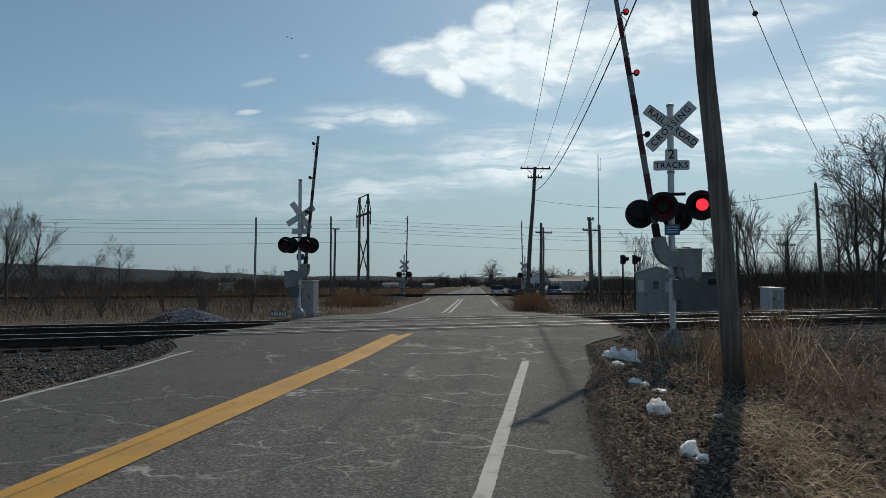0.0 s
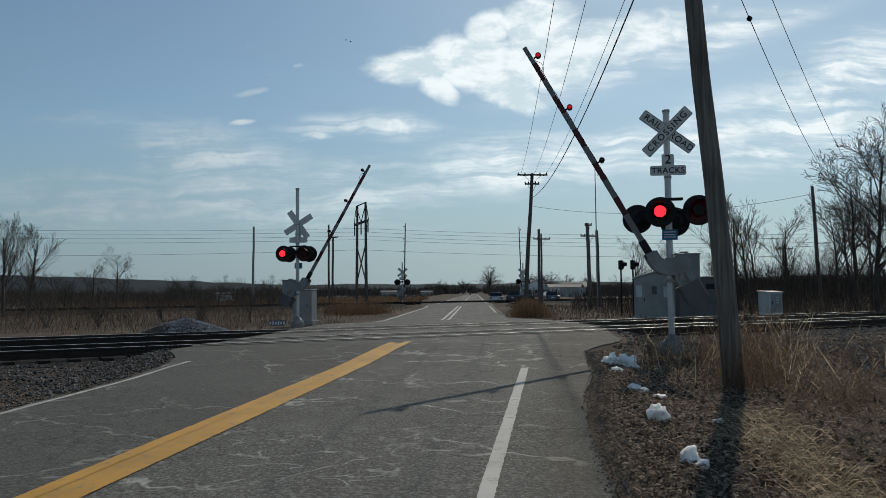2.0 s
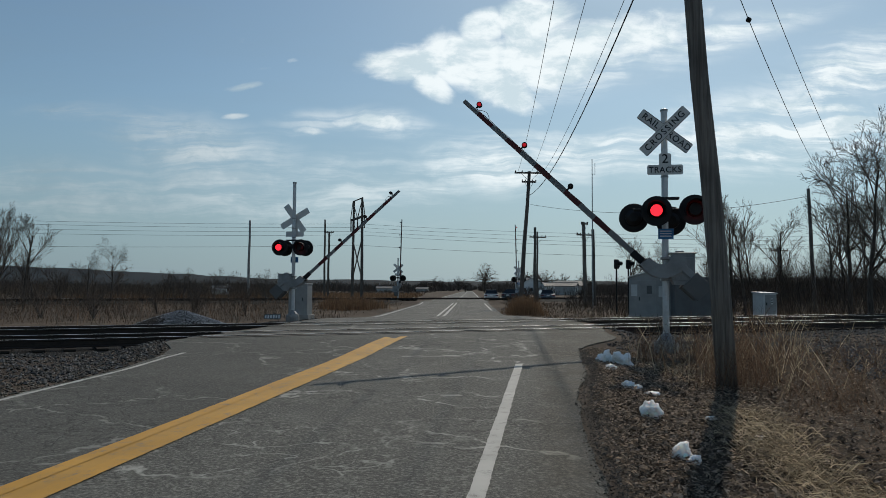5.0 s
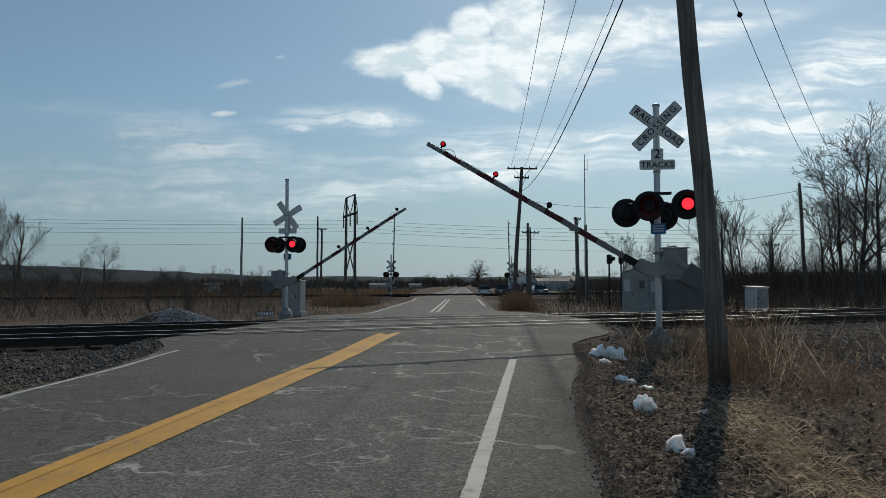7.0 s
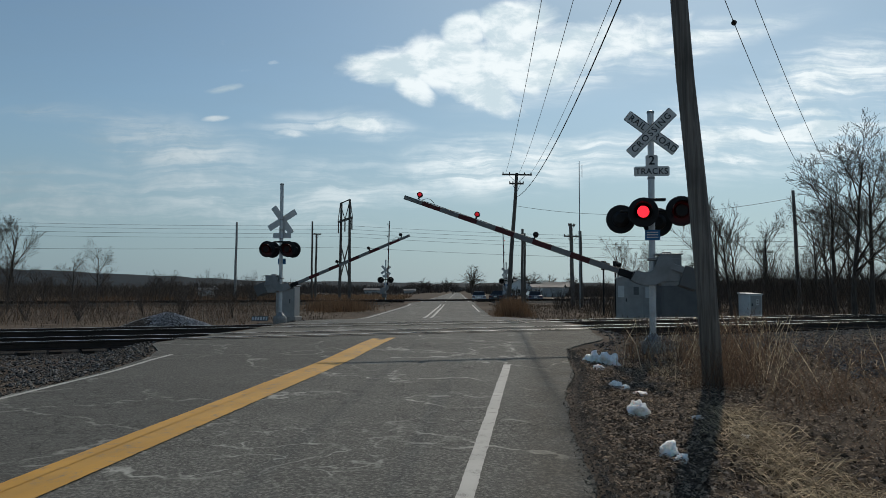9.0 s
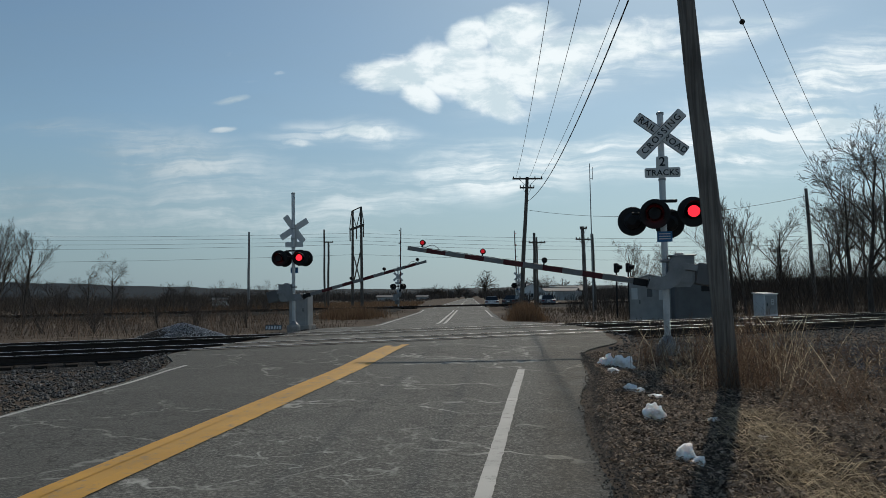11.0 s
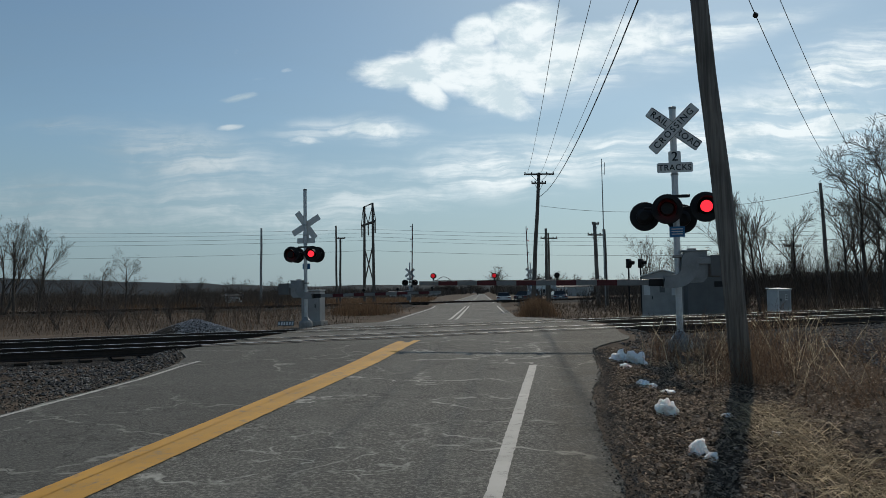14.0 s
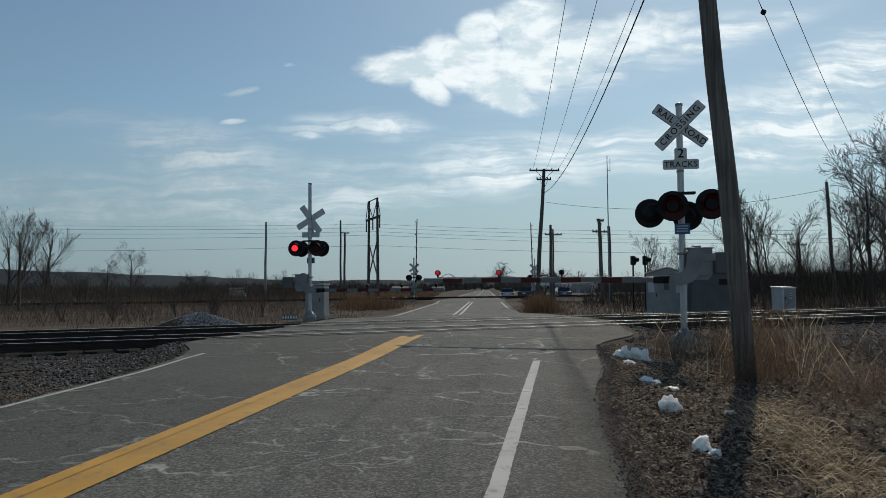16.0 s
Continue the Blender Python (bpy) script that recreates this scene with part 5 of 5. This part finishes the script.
    part("body", Build().box((0, 0, 0.74), (0.84, 0.6, 1.34), None, 0.02), GREY_BOX, cab)
    part("plinth", Build().box((0, 0, 0.0), (1.0, 0.8, 0.30), None, 0.02), CONCRETE, cab)
    part("roof", Build().box((0, 0, 1.46), (0.86, 0.68, 0.05), None, 0.012), LIGHT_BOX, cab)
    part("door", Build().box((0.0, -0.31, 0.76), (0.66, 0.02, 1.2), None, 0.01), GREY_BOX, cab)
    part("handle", Build().box((0.22, -0.33, 0.8), (0.03, 0.03, 0.16), None, 0.006), BLACK, cab)
    sign = thing("ground_sign", pose(-5.95, 27.9, 0.20, 0, 0, -6), "low white board with bars of illegible writing", "sign")
    part("board", Build().box((0, 0, 0.16), (0.62, 0.02, 0.20), pose(0, 0, 0, -18, 0, 0), 0.003), DARK_BOX, sign)
    bars = Build()
    for k in range(6):
        bars.box((-0.25 + 0.1 * k, -0.016, 0.16), (0.06, 0.004, 0.10 + 0.03 * (k % 2)), pose(0, 0, 0, -18, 0, 0))
    part("writing", bars, SIGN_WHITE, sign, "white bars of writing")
    # a pair of railway signals
    for x, dz in ((10.55, 0.0), (11.25, 0.0)):
        sg = thing("railway_signal", pose(x, 45, 0, 0, 0, 52), "dark railway signal with round black hooded head", "railway signal", "railway signals")
        part("post", Build().tube([(0, 0, -0.2), (0, 0, 2.7)], 0.05, 10), BLACK, sg)
        part("head", Build().box((0, 0, 2.9), (0.30, 0.22, 0.56), None, 0.06), BLACK, sg)
        part("background", Build().tube([(0, -0.1, 2.9), (0, -0.12, 2.9)], [0.25, 0.25], 20), BLACK, sg)
        part("hood", Build().tube([(0, -0.12, 2.95), (0, -0.34, 2.93)], [0.11, 0.12], 14, cap=False), BLACK, sg)


def snow_lump(x, y, w, h, d, seed):
    """A dirty lump of old snow with a pitted crust."""
    bm = bmesh.new()
    bmesh.ops.create_icosphere(bm, subdivisions=4, radius=1.0)
    rnd = random.Random(seed)
    o = Vector((rnd.uniform(0, 50), rnd.uniform(0, 50), 0))
    for v in bm.verts:
        n = noise.noise(v.co * 1.3 + o) * 0.55 + noise.noise(v.co * 3.1 + o) * 0.34 + noise.noise(v.co * 8 + o) * 0.15 + noise.noise(v.co * 17 + o) * 0.035
        v.co *= 1 + n
        v.co.z = max(v.co.z, -0.35)
    bmesh.ops.scale(bm, vec=(w / 2, d / 2, h * 0.62), verts=bm.verts)
    b = Build()
    bm.verts.index_update()
    b.add([v.co for v in bm.verts], [[v.index for v in f.verts] for f in bm.faces])
    bm.free()
    ob = part("snow_lump", b, SNOW, smooth=True, at=pose(x, y, land_z(x, y) + h * 0.18, 0, 0, rnd.uniform(0, 360)))
    return tagged(ob, "lump of dirty melting snow on the verge", "snow", "snow lumps")


def snow_material():
    n = Nodes("old_snow", 0.6)
    c = n.mix(n.ramp(n.noise(9.0, 5.0, 0.65), 0.45, 0.75), (0.97, 0.94, 0.89), (0.60, 0.52, 0.44))
    n.color(c)
    n.bsdf.inputs["Subsurface Weight"].default_value = 0.9
    n.bsdf.inputs["Subsurface Scale"].default_value = 0.8
    n.bsdf.inputs["Subsurface Radius"].default_value = (0.12, 0.10, 0.09)
    n.bump(n.noise(45.0, 4.0), 0.5, 0.012)
    return n.mat


SNOW = snow_material()


def stones(name, count, place, lo, hi, material, label, flat=0.6, seed=3, sink=0.2):
    """Loose crushed stones, each a jittered eight-sided piece."""
    rnd = random.Random(seed)
    b = Build()
    for i in range(count):
        x, y, z = place(rnd)
        r = lo + (hi - lo) * rnd.random() ** 2
        a = rnd.uniform(0, 6.28)
        ca, sa = math.cos(a), math.sin(a)
        k = len(b.v)
        z += r * (flat - sink)
        for px, py, pz in ((1, 0, 0), (0, 1, 0), (-1, 0, 0), (0, -1, 0), (0, 0, 1), (0, 0, -1)):
            j = rnd.uniform(0.65, 1.25)
            px, py, pz = px * j * r + rnd.uniform(-0.2, 0.2) * r, py * j * r * 0.8, pz * j * r * flat
            b.v.append((x + px * ca - py * sa, y + px * sa + py * ca, z + pz + px * 0.25))
        for f in ((0, 1, 4), (1, 2, 4), (2, 3, 4), (3, 0, 4), (1, 0, 5), (2, 1, 5), (3, 2, 5), (0, 3, 5)):
            b.face([k + q for q in f])
    return tagged(part(name, b, material), label, "gravel", kind="stuff")


def build_stones():
    def ballast(x0, x1, s0, s1, outside=True):
        def place(rnd):
            while True:
                x, s = rnd.uniform(x0, x1), rnd.uniform(s0, s1)
                y = s + TRACK * x
                if clear_of_road(x, y, 0.15):
                    return x, y, land_z(x, y)
        return place
    # a bed of ballast lies under both tracks
    bed = Build()
    xs = [-60 + 0.5 * i for i in range(300)]
    prof = [(16.2, -0.14), (16.9, 0.05), (17.6, 0.13), (22.0, 0.13), (26.4, 0.13), (27.1, 0.05), (27.8, -0.14)]
    for x in xs:
        for s, z in prof:
            y = s + TRACK * x
            w = sstep(-0.2, 0.9, max(x - centre(y) - half_right(y), centre(y) - half_left(y) - x))
            bed.v.append((x, y, z * w - 0.2 * (1 - w) + 0.015 * noise.noise((x * 2, y * 2, 0))))
    n = len(prof)
    for i in range(len(xs) - 1):
        for j in range(n - 1):
            bed.face((i * n + j, (i + 1) * n + j, (i + 1) * n + j + 1, i * n + j + 1))
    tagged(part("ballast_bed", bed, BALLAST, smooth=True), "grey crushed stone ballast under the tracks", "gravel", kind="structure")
    stones("ballast_stones", 9000, ballast(-16, -3.0, 12.4, 18.2), 0.015, 0.048, STONE, "loose dark grey ballast stones", seed=4)
    stones("ballast_stones", 10000, ballast(3.5, 16, 10.2, 19.0), 0.015, 0.05, STONE, "loose grey ballast stones among weeds", seed=5)
    def far_verge(rnd):
        while True:
            x, y = rnd.uniform(4.8, 13.5), rnd.uniform(9.0, 16.5)
            if x > 3.0 + 0.26 * y and y - TRACK * x < 17 and noise.noise((x * 0.5, y * 0.5, 2)) > -0.25:
                return x, y, land_z(x, y)
    stones("ballast_stones", 14000, far_verge, 0.015, 0.05, piece_material("blue_grey_stone", (0.05, 0.052, 0.052), (0.24, 0.245, 0.25)), "spilled blue-grey stones on the verge", seed=15)
    stones("ballast_stones", 2500, ballast(-20, 20, 26, 30.0), 0.03, 0.07, STONE, "pale loose stones beyond the tracks", seed=6)

    def verge(rnd):
        y = 2.5 + 12.5 * rnd.random() ** 0.8
        off = max(rnd.gauss(0.38, 0.28), rnd.uniform(-0.06, 0.15))
        x = centre(y) + half_right(y) + off
        z = road_z(x, y) + 0.012 if off < 0.05 else land_z(x, y)
        return x, y, z
    stones("verge_grit", 26000, verge, 0.003, 0.014, GRIT, "fine grit and broken asphalt along the road edge", seed=8)

    def left_verge(rnd):
        y = 6 + 9 * rnd.random()
        off = abs(rnd.gauss(0, 0.7)) + 0.06
        x = centre(y) - half_left(y) - off
        return x, y, (road_z(x, y) + 0.012 if off < 0.02 else land_z(x, y))
    stones("verge_grit", 3500, left_verge, 0.008, 0.03, GRIT, "fine grit along the asphalt edge", seed=9)

    # pile of crushed stone beyond the tracks
    pile = thing("stone_pile", pose(-8.5, 25.6, 0.05), "low heap of pale blue-grey crushed stone", "stone pile")
    core = Build()
    rings, seg = 8, 36
    for j in range(rings + 1):
        t = j / rings
        for i in range(seg):
            a = 2 * math.pi * i / seg
            w = 1 + 0.16 * noise.noise((math.cos(a) * 1.5, math.sin(a) * 1.5, t))
            core.v.append((1.75 * (1 - t) * w * math.cos(a), 1.15 * (1 - t) * w * math.sin(a), 0.60 * (t ** 0.85) * (1 + 0.08 * noise.noise((a * 2, t * 3, 5)))))
    for j in range(rings):
        for i in range(seg):
            i2 = (i + 1) % seg
            core.face((j * seg + i, j * seg + i2, (j + 1) * seg + i2, (j + 1) * seg + i))
    part("core", core, BALLAST, pile)
    rnd = random.Random(31)

    def on_pile(r):
        t, a = math.sqrt(r.random()), r.uniform(0, 6.28)
        return 1.72 * t * math.cos(a), 1.12 * t * math.sin(a), 0.60 * max(0, 1 - t) ** 0.85
    loose = stones("crushed_stone", 6000, on_pile, 0.016, 0.042, piece_material("pale_crushed_stone", (0.16, 0.17, 0.185), (0.50, 0.52, 0.54)), "loose pale stones of the heap", seed=10)
    loose.parent = pile
    for k in ("category",):
        del loose[k]


def build_verge():
    for x, y, w, h, d, seed in ((3.02, 12.55, 0.40, 0.24, 0.34, 1), (2.82, 12.85, 0.26, 0.20, 0.26, 2), (2.67, 11.8, 0.17, 0.09, 0.15, 3), (2.45, 9.85, 0.15, 0.11, 0.15, 4), (2.53, 9.7, 0.12, 0.07, 0.12, 14), (2.62, 9.35, 0.2, 0.05, 0.14, 5),
                                (2.17, 7.78, 0.20, 0.19, 0.17, 6), (1.93, 6.08, 0.12, 0.14, 0.15, 7), (1.98, 5.92, 0.09, 0.08, 0.10, 15), (2.85, 6.8, 0.12, 0.05, 0.1, 8), (2.75, 7.75, 0.12, 0.04, 0.1, 9)):
        snow_lump(x, y, w, h, d, seed)

    def near(x0, x1, y0, y1, lo=None):
        def place(rnd):
            while True:
                y = rnd.uniform(y0, y1)
                x = rnd.uniform(x0, x1)
                if x > centre(y) + half_right(y) + 0.25 and (lo is None or lo(x, y, rnd)):
                    return x, y
        return place

    # dead leaves and bark lie all over the verge
    rnd = random.Random(77)
    b = Build()
    for i in range(64000):
        y = 1.2 + 13.9 * rnd.random() ** 1.2
        x = centre(y) + half_right(y) + 0.22 * rnd.random() + 0.08 + (abs(rnd.gauss(0, 1.3)) if rnd.random() < 0.55 else rnd.uniform(0, 6.5))
        z = land_z(x, y) + rnd.uniform(0.0, 0.03)
        r = rnd.uniform(0.010, 0.030) if rnd.random() < 0.45 else rnd.uniform(0.005, 0.013)
        a = rnd.uniform(0, 6.28)
        u = Vector((math.cos(a), math.sin(a), rnd.uniform(-0.5, 0.5))) * r
        v = Vector((-math.sin(a), math.cos(a), rnd.uniform(-0.5, 0.5))) * r * rnd.uniform(0.3, 0.8)
        c = Vector((x, y, z + 0.008))
        k = len(b.v)
        up = Vector((0, 0, r * 0.4))
        b.v.extend((tuple(c - u), tuple(c - v + up), tuple(c + u), tuple(c + v + up)))
        b.face((k, k + 1, k + 2))
        b.face((k, k + 2, k + 3))
    tagged(part("leaf_litter", b, LEAF), "dead brown leaves and bark on the verge", "leaves", kind="stuff")
    # dark clods and root lumps break the soil up
    def clod(r):
        y = 3.0 + 10.5 * r.random() ** 1.1
        x = centre(y) + half_right(y) + 0.35 + abs(r.gauss(0, 1.5))
        return x, y, land_z(x, y)
    stones("soil_clods", 2200, clod, 0.010, 0.042, CLOD, "dark crumbly clods of soil on the verge", 0.75, 12, 0.35)
    # straw, laid over towards the road
    rnd = random.Random(78)
    b = Build()
    for i in range(2700):
        cx, cy, sx, sy = ((3.22, 7.8, 0.16, 0.35), (2.98, 7.0, 0.16, 0.4), (2.76, 6.0, 0.17, 0.4), (3.75, 12.0, 0.22, 0.5), (2.66, 5.2, 0.18, 0.35), (2.75, 4.6, 0.24, 0.3))[rnd.choice((0, 1, 1, 2, 2, 3, 4, 4, 5, 5))]
        x, y = rnd.gauss(cx, sx), rnd.gauss(cy, sy)
        if x < centre(y) + half_right(y) + 0.5 or y < 2.5:
            continue
        z = land_z(x, y)
        a = rnd.gauss(3.3, 2.2)
        ln, lift = rnd.uniform(0.05, 0.30), rnd.uniform(0.0, 0.35)
        q = Vector((x + ln * math.cos(a), y + ln * math.sin(a), z + lift * ln * 1.4 + 0.02))
        ribbon(b, (x, y, z), q, Vector((0, 0, 0.10 * ln + 0.02)), rnd.uniform(0.002, 0.004))
    tagged(part("straw", b, STRAW), "pale matted dry straw on the verge", "grass", kind="stuff")
    thicket("fallen_twigs", 2600, near(2.6, 10.0, 3.0, 15.0, lambda x, y, r: x > 2.3 + 0.12 * y), lambda x, y, r: r.uniform(0.03, 0.14), 0.003, WEED, "fallen twigs and stalks on the verge", "twigs", 3, 3.0)
    thicket("dry_weeds", 1300, near(3.2, 7.5, 4.0, 12.0, lambda x, y, r: x > 2.75 + 0.13 * y and noise.noise((x * 0.8, y * 0.8, 1)) > -0.1), lambda x, y, r: r.uniform(0.1, 0.45), 0.0028, WEED, "tangled reddish dry weeds on the verge", "weeds", 5, 0.9)
    thicket("dry_stalks", 170, clumps([(4.5, 11.4), (5.2, 12.2), (5.6, 12.8), (4.2, 13.2), (3.9, 11.0), (4.9, 9.6)], 0.5, 0.6), lambda x, y, r: r.uniform(0.2, 0.85), 0.0055, STRAW, "pale dry stalks standing beside the pole", "weeds", 4, 0.6)
    thicket("dry_weeds", 300, clumps([(4.6, 11.6), (5.2, 12.2), (5.4, 12.8), (4.9, 13.2), (4.3, 10.6)], 0.4, 0.5), lambda x, y, r: r.uniform(0.25, 1.0), 0.0042, WEED, "tall dry weed stalks beside the pole", "weeds", 5, 0.5)
    thicket("dry_weeds", 500, clumps([(3.7, 10.0), (4.1, 10.2), (3.75, 13.4), (4.5, 13.0)], 0.2, 0.3), lambda x, y, r: r.uniform(0.2, 0.75), 0.003, WEED, "dry weeds round the foot of the pole", "weeds", 5, 0.5)
    thicket("dry_weeds", 420, clumps([(5.2, 6.6), (6.0, 7.4), (5.0, 8.4), (6.6, 9.0)], 0.6, 0.6), lambda x, y, r: r.uniform(0.3, 0.8), 0.0028, WEED, "thin arching weed stalks on the verge", "weeds", 6, 0.8)
    thicket("dry_grass", 1100, near(3.1, 9.0, 3.0, 9.5, lambda x, y, r: x > 2.9 + 0.1 * y and noise.noise((x * 1.3, y * 1.3, 7)) > 0.0), lambda x, y, r: r.uniform(0.06, 0.28), 0.003, WEED, "thin dry grass on the verge", "grass", 0, 1.1)


build_cabinets()
build_stones()
build_verge()


# ---- cars and houses in the distance ----
TYRE = plain("tyre_rubber", (0.02, 0.02, 0.02), 0.85)


def build_car(m, paint, label):
    car = thing("parked_car", m, label, "car", "parked cars")
    b = Build()
    side = [(-2.2, 0.35), (2.15, 0.35), (2.25, 0.6), (2.1, 0.82), (1.1, 0.95), (-1.95, 1.0), (-2.25, 0.9), (-2.28, 0.55)]
    b.sheet(side, 1.78)
    part("body", b, paint, car)
    cab = Build()
    lo, hi = [(-2.0, 0.98), (1.05, 0.95)], [(-1.55, 1.45), (0.25, 1.45)]
    for w, pts in ((0.84, lo), (0.62, hi)):
        for x, z in pts:
            cab.v.extend(((x, -w, z), (x, w, z)))
    for f in ((0, 1, 5, 4), (2, 6, 7, 3), (0, 4, 6, 2), (1, 3, 7, 5)):
        cab.face(f)
    part("windows", cab, GLASS_DARK, car, "dark car windows")
    part("roof", Build().box((-0.65, 0, 1.47), (1.85, 1.26, 0.05), None, 0.02), paint, car)
    for x in (-1.4, 1.4):
        for s in (-1, 1):
            w = part("wheel", Build().tube([(x, s * 0.68, 0.33), (x, s * 0.90, 0.33)], 0.33, 16), TYRE, car)
            part("rim", Build().tube([(x, s * 0.905, 0.33), (x, s * 0.915, 0.33)], 0.2, 12), ALU, w)
    for s in (-1, 1):
        part("tail_lamp", Build().box((-2.27, s * 0.68, 0.78), (0.05, 0.34, 0.16), None, 0.01), ARM_RED, car)
    part("bumper", Build().box((-2.28, 0, 0.48), (0.12, 1.7, 0.2), None, 0.03), paint, car)
    part("plate", Build().box((-2.31, 0, 0.75), (0.02, 0.4, 0.14)), SIGN_WHITE, car)
    return car


def build_house(x, y, z, w, d, h, roof_h, turn, wall, label, windows=3, floors=1):
    house = thing("house", pose(x, y, z, 0, 0, turn), label, "house", "houses")
    b = Build().sheet([(-w / 2, -1), (w / 2, -1), (w / 2, h), (0, h + roof_h), (-w / 2, h)], d)
    part("wall", b, wall, house)
    roof = Build()
    ang = math.degrees(math.atan2(roof_h, w / 2))
    ln = math.hypot(roof_h, w / 2) + 0.4
    for s in (-1, 1):
        roof.box((s * w * 0.26, 0, h + roof_h * 0.49), (ln, d + 0.8, 0.12), pose(0, 0, 0, 0, s * ang, 0))
    part("roof", roof, DARK_BOX, house, "dark shingle roof")
    for f in range(floors):
        for k in range(windows):
            wx = -w / 2 + w * (k + 0.5) / windows
            win = part("window", Build().box((wx, -d / 2 - 0.02, 1.4 + 2.6 * f), (0.95, 0.06, 1.3)), SIGN_WHITE, house)
            part("pane", Build().box((wx, -d / 2 - 0.06, 1.4 + 2.6 * f), (0.75, 0.03, 1.1)), GLASS_DARK, win)
    return house


CAR_GREY = plain("dark_grey_car_paint", (0.06, 0.062, 0.066), 0.3, 0.3, 0.1)
CAR_SILVER = plain("silver_car_paint", (0.42, 0.43, 0.44), 0.3, 0.4, 0.1)
CAR_BLUE = plain("dull_blue_car_paint", (0.10, 0.12, 0.15), 0.3, 0.3, 0.1)
HOUSE_WHITE = plain("white_clapboard", (0.72, 0.72, 0.70), 0.7, 0.0, 0.08, 1.0)
HOUSE_GREY = plain("grey_siding", (0.35, 0.35, 0.34), 0.7, 0.0, 0.15, 1.0)
build_car(pose(7.1, 100, -0.15, 0, 0, 86), CAR_SILVER, "silver saloon car parked beside the far road")
build_car(pose(10.0, 97, -0.05, 0, 0, 58), CAR_GREY, "dark grey parked car standing at an angle to the road")
build_car(pose(13.8, 98, -0.10, 0, 0, 92), CAR_BLUE, "dark blue parked car seen from behind")
build_house(28.6, 240, 0.0, 6.4, 8, 3.6, 1.4, 8, HOUSE_WHITE, "white clapboard house with a dark roof")
build_house(35.5, 236, 0.0, 5.0, 6, 2.6, 1.0, -80, HOUSE_WHITE, "low white house beside the fields", 2)
build_house(43, 250, 0.0, 7.5, 8, 2.8, 1.5, 80, HOUSE_GREY, "grey house with a dark roof", 3)
build_house(33, 195, 0.0, 4.5, 5, 2.4, 0.8, 70, HOUSE_GREY, "small grey shed beside bare trees", 1)
build_house(-36.5, 130, 0.0, 1.8, 2.4, 1.5, 0.3, 85, HOUSE_WHITE, "small white shed in the brush", 1)
build_house(-22, 330, 0.0, 5, 7, 1.7, 0.8, 85, HOUSE_GREY, "low grey barn across the field", 2)
build_house(-6.5, 350, 0.0, 4, 5, 1.6, 0.7, 80, HOUSE_GREY, "low pale building across the field", 2)


# ---- what moves ----
def motions():
    for ob, rows in MOVES:
        walk(ob, rows)


motions()
